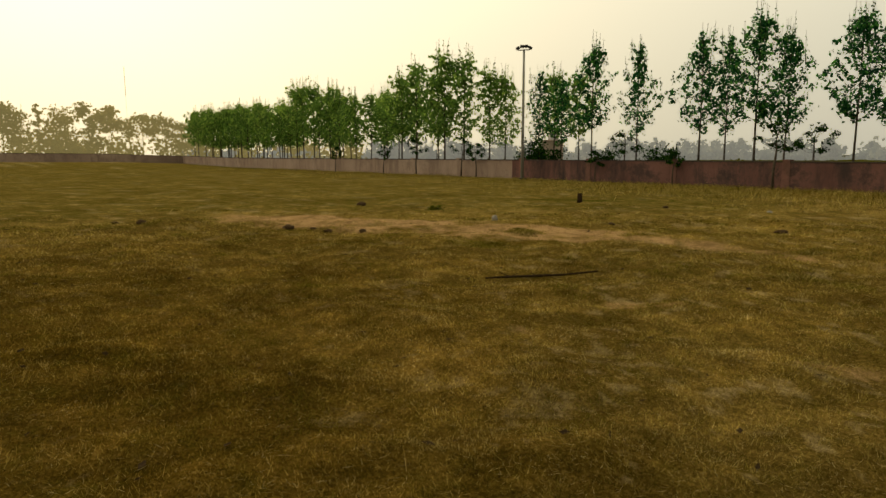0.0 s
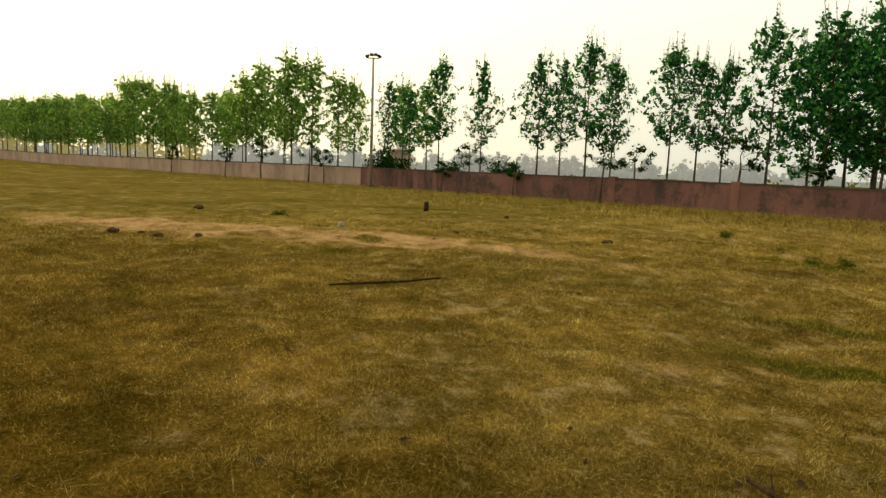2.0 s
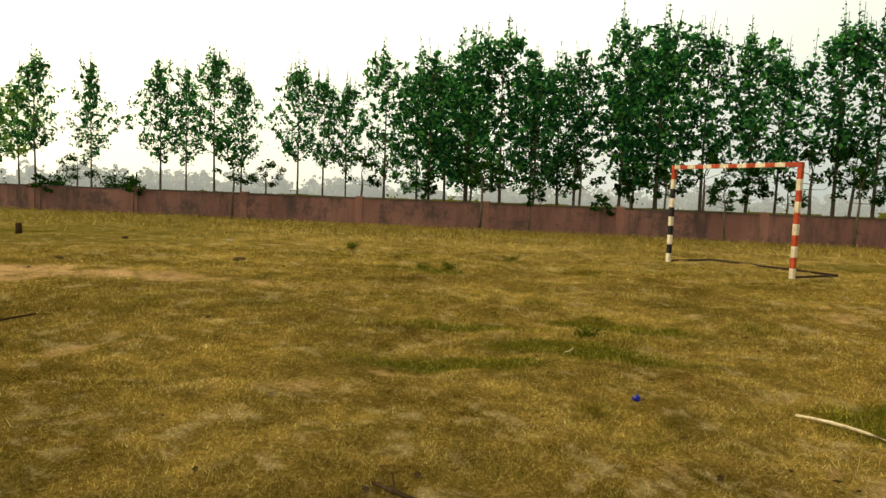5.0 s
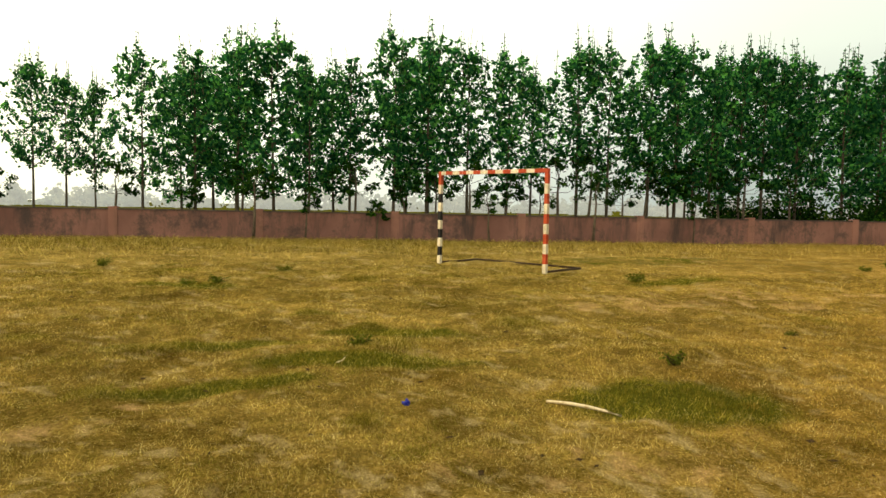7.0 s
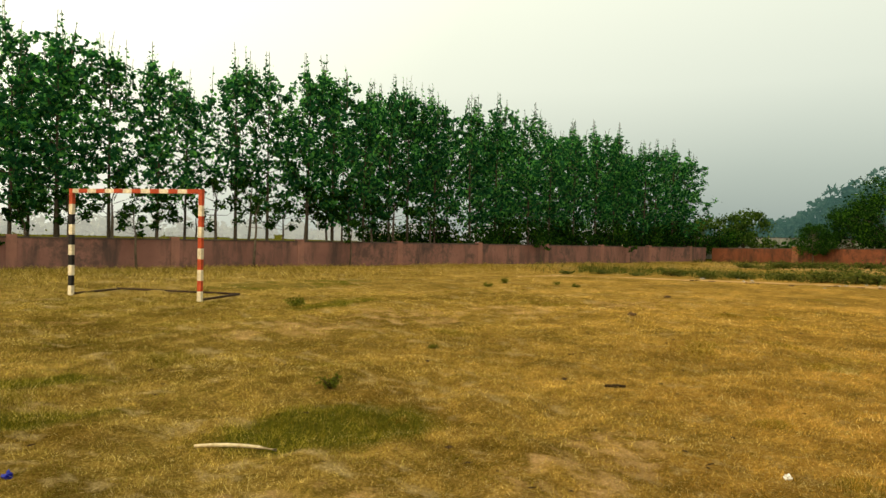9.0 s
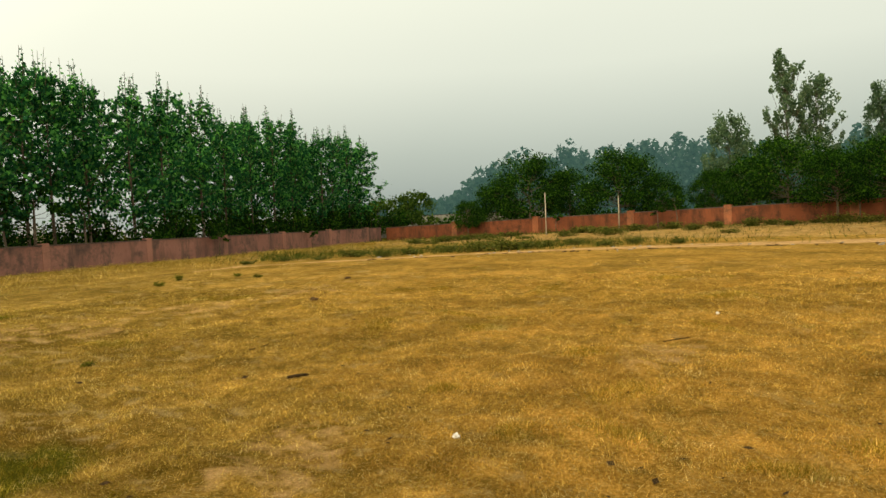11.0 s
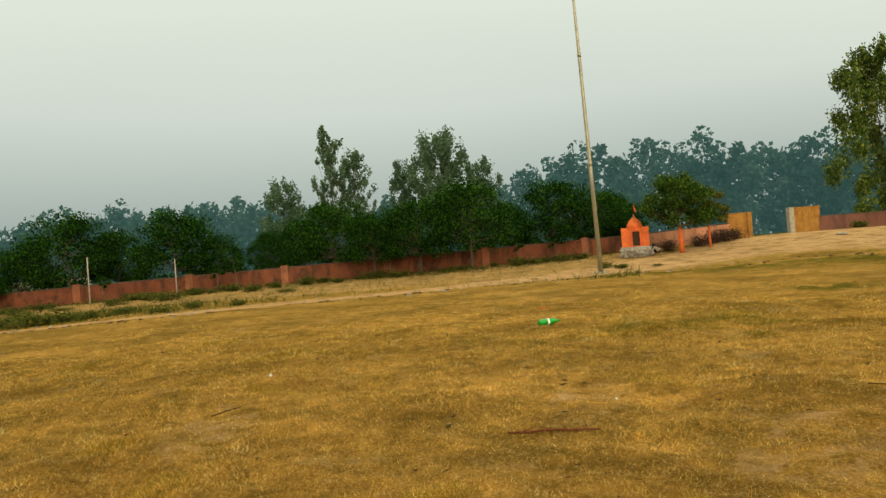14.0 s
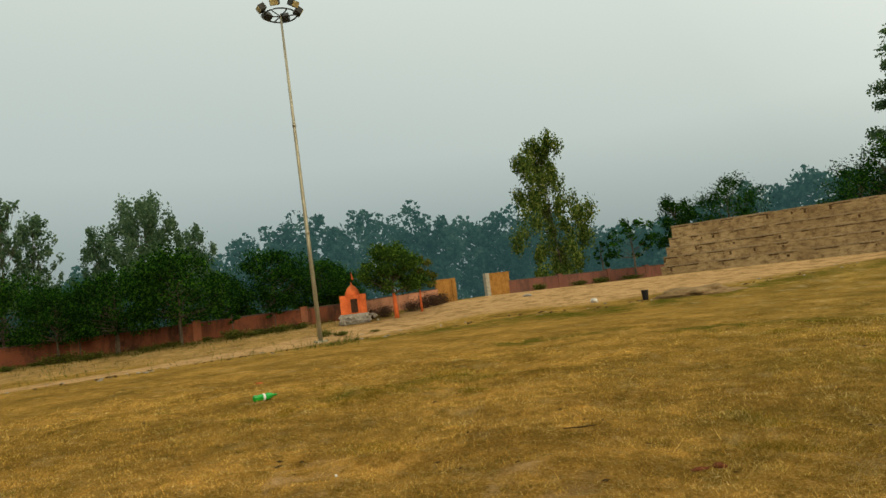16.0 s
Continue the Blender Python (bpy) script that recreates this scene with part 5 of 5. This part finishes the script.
hut("farm_shed", 33.9, 72, 4.2, 4, 1.5, M_HOUSE, "low cream farm shed seen between tree trunks", -35)
hut("farm_shed", 54.7, 76, 1.8, 3, 2.3, M_HOUSE, "small cream shed with a flat roof beyond trees", -55)
pump = hut("pump_house", -45.1, 58, 1.8, 2.2, 2.45, M_PINKHOUSE, "pinkish pump house with a white water tank on top", 44, False)
bm = bmesh.new()
lathe(bm, [(0.42, 2.571), (0.44, 2.62), (0.44, 3.05), (0.40, 3.15), (0.15, 3.25), (0.14, 3.30)], 18)
part("water_tank", bm, M_PAPER, pump)


def litter_bin():
    b = thing("bucket", on_ground(*polar(144.3, 29.3)), "black plastic bucket standing on bare earth", "bucket")
    bm = bmesh.new()
    lathe(bm, [(0.11, 0.0), (0.115, 0.02), (0.15, 0.40), (0.15, 0.42), (0.13, 0.42), (0.10, 0.06)], 18)
    part("shell", bm, M_BLACK, b)
    bm = bmesh.new()
    tube(bm, [(0.155 * math.cos(a), 0.155 * math.sin(a), 0.40) for a in np.linspace(0, math.tau, 19)], 0.012, 5, False)
    part("rim", bm, M_BLACK, b)


litter_bin()


def lump(name, x, y, size, mat, label, category, seed, group="", rough=0.25, turn=0.0, sub=2, sink=0.0):
    """An uneven clod, stone or heap that sits in the ground."""
    rng = np.random.default_rng(seed)
    bm = bmesh.new()
    bmesh.ops.create_icosphere(bm, subdivisions=sub, radius=0.5)
    for v in bm.verts:
        n = noise.noise(v.co * 3.1 + Vector((seed, 0, 0))) + 0.5 * noise.noise(v.co * 7.3 + Vector((0, seed, 0)))
        v.co *= 1 + rough * n
        v.co.z = max(v.co.z, -0.25)
        v.co = Vector((v.co.x * size[0], v.co.y * size[1], (v.co.z + 0.2) * size[2]))
    for f in bm.faces:
        f.smooth = True
    ob = tagged(part(name, bm, mat), label, category, group)
    ob.matrix_world = on_ground(x, y, turn, sink)
    return ob


lump("white_rock", *polar(140.2, 30.5), (0.52, 0.32, 0.27), M_ROCK, "whitewashed boulder lying on the earth track", "rock", 3, turn=-40)
lump("white_rock", *polar(134.8, 37), (0.6, 0.3, 0.18), M_STONE, "flat pale stone lying on bare earth", "rock", 4)
lump("soil_mound", *polar(148.2, 29.5), (2.8, 1.3, 0.62), M_EARTH, "low mound of dry soil beside a field", "mound", 5, rough=0.6, turn=35, sub=4, sink=0.12)
lump("pale_stone", -9.66, 8.43, (0.13, 0.12, 0.16), M_STONE, "small pale round stone on bare ground", "stone", 6)
lump("pale_stone", -7.35, 14.65, (0.15, 0.1, 0.08), M_STONE, "small pale stone on dry grass", "stone", 7)
for i, (x, y, s) in enumerate(((-10.84, 4.58, 0.34), (-10.5, 4.9, 0.16), (-10.1, 5.0, 0.2), (-9.6, 5.4, 0.2), (-13.0, 2.6, 0.3), (-13.4, 2.2, 0.2), (-5.28, 11.05, 0.26), (-14.5, 8.1, 0.34), (-7.7, 9.6, 0.2), (-9.2, 13.4, 0.2), (5.13, 6.39, 0.09), (9.9, 7.0, 0.2), (14.2, 9.0, 0.2))):
    lump("soil_clod", x, y, (s * 0.85, s * 0.55, s * 0.38), M_SOIL, "dark clod of dry soil lying on the turf", "clod", 20 + i, "clods on the field", 0.5, 40 * i)


def stump():
    s = thing("tree_stump", on_ground(-12.12, 13.63), "short weathered wooden stump standing in the field", "stump")
    bm = bmesh.new()
    tube(bm, [(0, 0, -0.05), (0.01, 0, 0.12), (0.0, 0.01, 0.24), (0.0, 0.01, 0.26)], [0.080, 0.066, 0.070, 0.055], 9)
    part("shaft", bm, M_STICK, s)


stump()


def stick(name, points, radius, mat, label, category="stick", twigs=0, seed=0):
    x, y = points[0][0], points[0][1]
    ob = thing(name, on_ground(x, y), label, category)
    bm = bmesh.new()
    n = len(points)
    lift = [float(relief(np.float64(p[0]), np.float64(p[1]))) for p in (points[0], points[-1])]
    loc = [Vector((p[0] - x, p[1] - y, (p[2] if len(p) > 2 else 0.0) + radius * 0.8 + 0.016 + (lift[1] - lift[0]) * i / (n - 1))) for i, p in enumerate(points)]
    tube(bm, loc, [radius * (1 - 0.30 * abs(2 * k / (n - 1) - 0.9)) for k in range(n)], 7)
    part("stem", bm, mat, ob)
    rng = random.Random(seed)
    for _ in range(twigs):
        p = loc[rng.randrange(1, n - 1)]
        bm = bmesh.new()
        a = rng.uniform(0, 6.28)
        q = p + Vector((math.cos(a), math.sin(a), 0.25)) * rng.uniform(0.06, 0.16)
        tube(bm, [p, q], [radius * 0.5, radius * 0.25], 5)
        part("twig", bm, mat, ob)


stick("fallen_branch", [(-5.16, 4.42), (-5.02, 4.66), (-4.86, 4.88), (-4.69, 5.13), (-4.47, 5.43, 0.03)], 0.014, M_STICK, "long dark dry branch lying on the grass", twigs=3, seed=1)
stick("stripped_stick", [(1.697, 4.400, 0.0), (1.778, 4.346, 0.008), (1.858, 4.290, 0.013), (1.936, 4.226, 0.014), (2.012, 4.168, 0.010), (2.088, 4.092, 0.002)], 0.0125, M_STRIPPED, "pale stripped stick lying beside green grass", seed=2)
stick("short_stick", [(5.05, 3.90), (5.16, 3.885), (5.27, 3.85)], 0.017, M_STICK, "short dark stick lying on dry turf", seed=3)
stick("short_stick", [(-0.57, 2.90), (-0.45, 2.82), (-0.32, 2.74)], 0.013, M_STICK, "thin dark stick lying on dry turf", twigs=1, seed=4)
stick("dry_vine", [(5.66, -1.12), (5.62, -1.20), (5.585, -1.27), (5.60, -1.36), (5.56, -1.44), (5.50, -1.52), (5.47, -1.64), (5.42, -1.72)], 0.010, M_VINE, "reddish-brown dry vine stem lying on turf", twigs=7, seed=5)
stick("short_stick", [(0.32, 5.42), (0.36, 5.41, 0.02), (0.385, 5.43, 0.045)], 0.0045, M_STRIPPED, "small bent pale twig in green grass", seed=6)
stick("short_stick", [(6.1, 5.2), (6.25, 5.15), (6.38, 5.16)], 0.006, M_STICK, "thin brown stick lying on dry turf", seed=7)
stick("short_stick", [(7.6, 1.1), (7.7, 0.95), (7.72, 0.85)], 0.006, M_STICK, "bent brown stick lying on turf", twigs=1, seed=8)
stick("short_stick", [(5.3, -3.9), (5.22, -4.05), (5.2, -4.2)], 0.006, M_STICK, "dark brown stick lying on turf", twigs=2, seed=9)


def crumple(name, x, y, size, mat, label, category, seed, turn=0.0):
    ob = lump(name, x, y, size, mat, label, category, seed, "", 0.8, turn, 3)
    for f in ob.data.polygons:
        f.use_smooth = False
    return ob


crumple("plastic_scrap", 0.755, 4.425, (0.042, 0.040, 0.050), M_BLUE, "crumpled bright blue plastic scrap on turf", "litter", 31)
crumple("paper_scrap", 4.18, 2.0, (0.075, 0.04, 0.035), M_PAPER, "crumpled white paper scrap on dry turf", "litter", 32, 30)
crumple("paper_scrap", 6.14, -2.24, (0.028, 0.02, 0.018), M_PAPER, "tiny white paper scrap on turf", "litter", 33)
crumple("paper_scrap", 9.2, 0.6, (0.05, 0.04, 0.03), M_PAPER, "tiny white paper scrap on turf", "litter", 34)
crumple("paper_scrap", 14.2, -4.9, (0.20, 0.10, 0.05), M_FLAG, "torn reddish wrapper lying on turf", "litter", 35)


def bottle():
    b = thing("plastic_bottle", on_ground(11.54, -3.91, -78) @ Matrix.Rotation(radians(90), 4, "Y") @ Matrix.Translation((-0.055, 0, -0.2)), "crushed green plastic bottle lying on dry turf", "bottle")
    bm = bmesh.new()
    lathe(bm, [(0.03, 0.0), (0.055, 0.02), (0.05, 0.09), (0.056, 0.14), (0.05, 0.2), (0.058, 0.27), (0.04, 0.33), (0.018, 0.37), (0.018, 0.40)], 14)
    for v in bm.verts:
        v.co.y *= 0.85 + 0.25 * noise.noise(v.co * 25)
    part("body", bm, M_GREEN, b)
    bm = bmesh.new()
    lathe(bm, [(0.057, 0.16), (0.0575, 0.195)], 14)
    part("label_band", bm, M_PAPER, b, "plain white label band")
    bm = bmesh.new()
    lathe(bm, [(0.021, 0.395), (0.021, 0.42)], 10)
    part("cap", bm, M_GREEN, b)


bottle()


# ---- small plants ----
def weed(seed, high, spread, leaves, leaf, label, mat=None, stems=15):
    rng = np.random.default_rng(seed)
    w = thing("weed", Matrix(), label, "plant", "weeds on the field")
    bm = bmesh.new()
    tips = []
    for _ in range(stems):
        a, r = rng.uniform(0, math.tau), spread * 0.5 * rng.uniform(0.3, 1)
        q = Vector((r * math.cos(a), r * math.sin(a), high * rng.uniform(0.5, 1.0)))
        tube(bm, [(0, 0, -0.01), q * 0.55 + Vector((0, 0, 0.02)), q], [0.006, 0.004, 0.002], 4, False)
        tips.append(tuple(q))
    tagged(part("stalkwork", bm, M_STICK, w), kind="stuff")
    c = np.array(tips)[rng.integers(0, stems, leaves)] * rng.uniform(0.3, 1.0, leaves)[:, None] + rng.normal(size=(leaves, 3)) * spread * 0.07
    c[:, 2] = np.abs(c[:, 2])
    v, f = leaf_quads(rng, c, np.full(leaves, leaf))
    raw("foliage", v, f, mat or M_WEED, w)
    return w


WEEDS = [weed(50, 0.14, 0.30, 150, 0.032, "small leafy green weed growing in dry turf"), weed(51, 0.10, 0.4, 260, 0.03, "low spreading green weed in dry turf"), weed(52, 0.22, 0.7, 420, 0.045, "bushy green weed on the field")]
PLACES = [(3.08, 5.21, 0, 0.8), (-4.2, 14.24, 2, 0.6), (-1.93, 11.05, 2, 0.5), (-1.5, 11.2, 1, 1.0), (0.55, 6.3, 1, 0.8), (-0.6, 13.3, 1, 1), (13.9, 14.2, 2, 0.6), (12.6, 13.5, 2, 0.5), (15.1, 13.2, 2, 0.45), (5.1, 6.4, 1, 0.4),
          (-12.5, 9.0, 1, 1.2), (5.8, 11.4, 1, 1.2), (14.5, 12.0, 1, 0.8)]
done = set()
for i, (x, y, k, s) in enumerate(PLACES):
    stand(WEEDS[k], x, y, 67 * i, s, k not in done)
    done.add(k)


def shrub(seed, high, wide, leaves, leaf, mat, label, group=""):
    rng = np.random.default_rng(seed)
    s = thing("shrub", Matrix(), label, "shrub", group)
    bm = bmesh.new()
    tips = []
    for _ in range(14):
        a, r = rng.uniform(0, math.tau), wide * 0.45 * math.sqrt(rng.random())
        q = Vector((r * math.cos(a), r * math.sin(a), high * rng.uniform(0.45, 0.95) * (1 - 0.3 * r / wide)))
        tube(bm, [(r * 0.2 * math.cos(a), r * 0.2 * math.sin(a), -0.05), q * 0.6, q], [0.02 * high, 0.012 * high, 0.004 * high], 4, False)
        tips.append(tuple(q))
    tagged(part("stalkwork", bm, M_STICK, s), kind="stuff")
    c = np.array(tips)[rng.integers(0, 14, leaves)] * rng.uniform(0.45, 1.05, leaves)[:, None] + rng.normal(size=(leaves, 3)) * wide * 0.085
    c[:, 2] = np.clip(c[:, 2], 0.02, None)
    v, f = leaf_quads(rng, c, np.full(leaves, leaf), 0.3)
    raw("foliage", v, f, mat, s)
    return s


def plant_shrubs():
    rng = random.Random(3)
    verge = [shrub(60 + k, 0.6, w, 700, 0.080, M_BUSH, "low green shrub on the verge of an earth track", "shrubs on the verge") for k, w in enumerate((1.3, 1.7, 1.0))]
    used = set()
    spots_ = [(a, 37.0 + 1.5 * math.sin(a * 1.7), 0.8 + 0.25 * math.sin(a * 2.9)) for a in (63.5, 65, 67.5, 70.2, 73.2, 76.8, 78.3, 80.6, 82.8, 85.4, 87.2, 88.9, 94.4, 97.8, 99.7, 105, 107.9, 115.2)] + [(49, 25.5, 0.5), (52, 26.5, 0.6), (55, 26, 0.5), (58, 27, 0.8), (60.5, 26.0, 0.7), (63, 27, 0.7), (66, 27.5, 0.8), (68.5, 26.5, 0.9), (71, 27, 1.2), (72.5, 27.5, 1.2), (75, 28.5, 0.7), (77.5, 29, 0.8), (80, 28, 0.6), (82.5, 28.5, 0.7), (86, 28, 0.5), (90, 33, 0.6),
              (66, 38, 0.9), (69, 39, 0.9), (72, 39, 1.0), (79, 37.5, 0.9), (84, 38, 0.7), (91.5, 37.2, 1.1), (93, 37.5, 0.9), (96, 37.8, 0.5), (103.5, 37, 0.6), (110, 37.5, 1.1), (112, 38, 1.2), (113.8, 38, 0.9), (117.3, 32.5, 0.7), (118.5, 32, 0.7), (121.5, 31.8, 0.3), (136, 46.5, 1.0), (139.4, 48.5, 0.9), (141.2, 49.5, 0.9), (143.8, 51, 1.0)]
    for i, (az, d, s) in enumerate(spots_):
        k = rng.randrange(3)
        stand(verge[k], *polar(az, d), rng.uniform(0, 360), s * rng.uniform(0.45, 0.75), k not in used, s * rng.uniform(0.9, 1.5))
        used.add(k)
    # brushwood heaped beside the shrine and the gate
    heap = shrub(70, 0.7, 2.2, 1500, 0.06, M_RUST, "heap of dark dry brushwood beside a shrine", "brushwood heaps")
    for i, (az, d) in enumerate(((121.4, 37.6), (122.4, 37.9), (124.6, 38.6), (125.7, 39.0), (126.7, 39.4), (127.7, 40.0))):
        stand(heap, *polar(az, d), 50 * i, (0.75, 0.8, 0.75, 0.9, 0.95, 0.8)[i], i == 0)
    # bushes and young trees behind the pink wall
    bush = shrub(71, 2.3, 2.4, 1700, 0.12, M_BROAD, "dark green bush rising behind a pink wall", "bushes behind the wall")
    for i, (x, y, s) in enumerate(((-18.3, 26.0, 0.82), (-26.2, 26.2, 1.05), (-27.6, 26.6, 0.8), (-22.9, 27.5, 0.75), (29, 26.2, 1.0), (32, 26.6, 1.2), (35, 26.2, 1.15), (39, 26.5, 1.2), (42.5, 26.8, 1.25), (46.5, 27, 1.3), (49, 26, 1.15), (52.5, 27.5, 1.2), (24, 26.2, 0.9), (20.5, 27.8, 1.0), (22.3, 27.2, 1.1), (26.2, 27.0, 1.2), (27.6, 28.2, 1.2), (30.5, 27.8, 1.25), (33.6, 28.4, 1.3), (37, 27.8, 1.3), (40.8, 28, 1.35), (44.6, 28.2, 1.4), (18.2, 27.4, 1.0))):
        stand(bush, x, y, 80 * i, s, i == 0)
    under = shrub(72, 1.9, 2.6, 900, 0.17, M_BROAD, "dark green undergrowth behind an orange wall", "undergrowth behind the wall")
    for i, az in enumerate(np.arange(66.5, 119, 2.35)):
        stand(under, *on_east(float(az), 7.5 + 1.5 * math.sin(i * 1.9)), 77 * i, 0.95 + 0.25 * math.sin(i * 2.7), i == 0)
    saplings = [crown_tree("sapling", 80 + k, h, w, h * 0.55, 11, 520, 0.085, M_BROAD, "thin sapling with drooping leaves against a wall", low=0.55, loose=0.22, group="saplings along the wall", lean=l) for k, (h, w, l) in enumerate(((2.0, 1.1, 0.2), (2.5, 1.5, -0.2), (1.5, 0.9, 0.1)))]
    used = set()
    for i, (x, y, k, s) in enumerate(((-48, 24.4, 0, 1), (-40.3, 24.3, 0, 1), (-36.2, 24.4, 1, 1), (-31.2, 24.3, 1, 1), (-29.9, 24.4, 0, 1), (-20.9, 24.4, 2, 1), (-16.6, 24.4, 2, 1), (-12.3, 24.4, 1, 1.05), (-2.4, 24.3, 1, 1.1), (-0.6, 24.4, 0, 1), (2.0, 24.4, 2, 1), (6.2, 24.1, 0, 1.1), (10.2, 23.8, 1, 1.1), (14.6, 24.2, 0, 1),
                                      (26.5, 24.3, 2, 1), (34.5, 24.2, 2, 0.9), (-20.4, 26, 1, 1), (-7.6, 26.2, 1, 1.15), (-11.8, 26.3, 1, 1.0), (-5.0, 26.2, 0, 1.1), (4.5, 26.1, 1, 1.1), (8.8, 26.2, 1, 1.0), (12.4, 26.1, 1, 1.1), (17.0, 26.2, 1, 1.15), (20.5, 26.2, 1, 1.2), (1.3, 26.0, 1, 1.25), (3.3, 26.3, 0, 1.3), (5.8, 26.1, 1, 1.3), (7.4, 26.4, 0, 1.4), (9.7, 26.2, 1, 1.45), (11.1, 26.4, 1, 1.5), (13.4, 26.1, 1, 1.45), (14.7, 26.5, 0, 1.6), (15.8, 26.2, 1, 1.5), (18.3, 26.3, 1, 1.55), (-3.0, 26.2, 1, 1.2))):
        stand(saplings[k], x, y, 75 * i, s, k not in used)
        used.add(k)
    for i, (az, k) in enumerate(((76.0, 2), (84.5, 2), (86, 0), (98.9, 0), (101.3, 0), (106.0, 0), (110, 2), (113.4, 2))):
        stand(saplings[k], *on_east(az, -1.2), 60 * i, 1.0)


plant_shrubs()


def field_litter():
    """Dead leaves, twig ends and crumbs of soil strewn over the field."""
    rng = np.random.default_rng(77)
    n = 900
    d, az = 1.8 + 13 * rng.random(n), np.radians(rng.uniform(-110, 175, n))
    x, y = EYE_X + d * np.sin(az), EYE_Y + d * np.cos(az)
    c = np.stack([x, y, rise(x, y) + relief(x, y) + 0.015], -1)
    u = np.stack([np.cos(az * 31), np.sin(az * 31), rng.uniform(-0.1, 0.25, n)], -1)
    w = np.stack([-u[:, 1], u[:, 0], rng.uniform(-0.1, 0.6, n)], -1)
    s = (rng.uniform(0.012, 0.034, n) * (1 + 0.03 * d))[:, None]
    k = rng.uniform(0.2, 0.6, n)[:, None]
    v = np.stack([c - u * s, c + w * s * k, c + u * s, c - w * s * k], 1).reshape(-1, 3)
    tagged(raw("dead_leaves", v, np.arange(4 * n).reshape(n, 4), M_STICK), "scattered dark dead leaves and twig ends on turf", "leaf litter", kind="stuff")


field_litter()


lump("bark_scrap", 3.80, -3.65, (0.085, 0.06, 0.05), M_VINE, "curled reddish-brown bark scrap lying on turf", "bark", 61, rough=0.6, turn=20)
lump("bark_scrap", 3.86, -3.52, (0.13, 0.035, 0.025), M_VINE, "thin dark sliver of bark lying on turf", "bark", 62, rough=0.6, turn=70)


def straw_litter():
    """Bleached straws lying flat in the turf, thickest on the dry side."""
    rng = np.random.default_rng(91)
    n = 230000
    d, az = 1.3 + 8.5 * rng.random(n) ** 1.2, np.radians(rng.uniform(-106, 172, n))
    x, y = EYE_X + d * np.sin(az), EYE_Y + d * np.cos(az)
    keep = rng.random(n) < np.clip(0.9 - 0.9 * clumpy(x * 1.3 + 4, y * 1.3) + 0.35 * dry_at(x, y), 0.04, 1) * (1 - 0.6 * west_dim_at(x, y)) * (1 - 0.7 * green_at(x, y))
    x, y, d = x[keep], y[keep], d[keep]
    n = len(x)
    a, half = rng.uniform(0, math.tau, n), rng.uniform(0.012, 0.034, n)
    c = np.stack([x, y, rise(x, y) + relief(x, y) + 0.006 + 0.012 * rng.random(n)], -1)
    u = np.stack([np.cos(a), np.sin(a), rng.uniform(-0.15, 0.25, n)], -1) * half[:, None]
    w = np.stack([-np.sin(a), np.cos(a), rng.uniform(-0.5, 0.5, n)], -1) * (0.0008 + 0.00028 * d)[:, None]
    v = np.stack([c - u, c + w, c + u], 1).reshape(-1, 3)
    tagged(raw("straw", v, np.arange(3 * n).reshape(n, 3), M_STRAW), "bleached straws lying flat on dry turf", "straw", kind="stuff")


straw_litter()


def track_edge():
    """Clods and broken stones along the worn edge between the turf and the earth track."""
    rng = np.random.default_rng(55)
    shapes = []
    for k in range(5):
        bm = bmesh.new()
        bmesh.ops.create_icosphere(bm, subdivisions=1, radius=0.5)
        for v in bm.verts:
            v.co = v.co * rng.uniform(0.7, 1.2)
        bm.verts.ensure_lookup_table()
        shapes.append((np.array([tuple(v.co) for v in bm.verts]), np.array([[v.index for v in f.verts] for f in bm.faces])))
        bm.free()
    for name, mat, label, shift, count in (("edge_clods", M_SOIL, "dark broken clods along the edge of an earth track", -0.25, 330), ("edge_stones", M_STONE, "small pale stones scattered beside an earth track", 0.35, 130)):
        vs, fs, n0 = [], [], 0
        for _ in range(count):
            az = rng.uniform(58, 160)
            edge = np.interp(az, TRACK_AZ, TRACK_EDGE)
            if math.sin(az * 1.9) + 0.6 * math.sin(az * 5.3) < rng.uniform(-1.4, 0.7):
                continue
            x, y = polar(az, edge + shift + rng.normal(0, 0.22 if shift < 0 else 1.0))
            size = rng.uniform(0.04, 0.13) if shift < 0 else rng.uniform(0.04, 0.13)
            v, f = shapes[rng.integers(5)]
            t = rng.uniform(0, math.tau)
            r = np.array([[math.cos(t), -math.sin(t), 0], [math.sin(t), math.cos(t), 0], [0, 0, 1]])
            vs.append((v * (size * 1.7, size, size * 0.55)) @ r.T + (x, y, float(rise(x, y)) + 0.1 * size))
            fs.append(f + n0)
            n0 += len(v)
        tagged(raw(name, np.concatenate(vs), np.concatenate(fs), mat), label, "stones", kind="stuff")


track_edge()
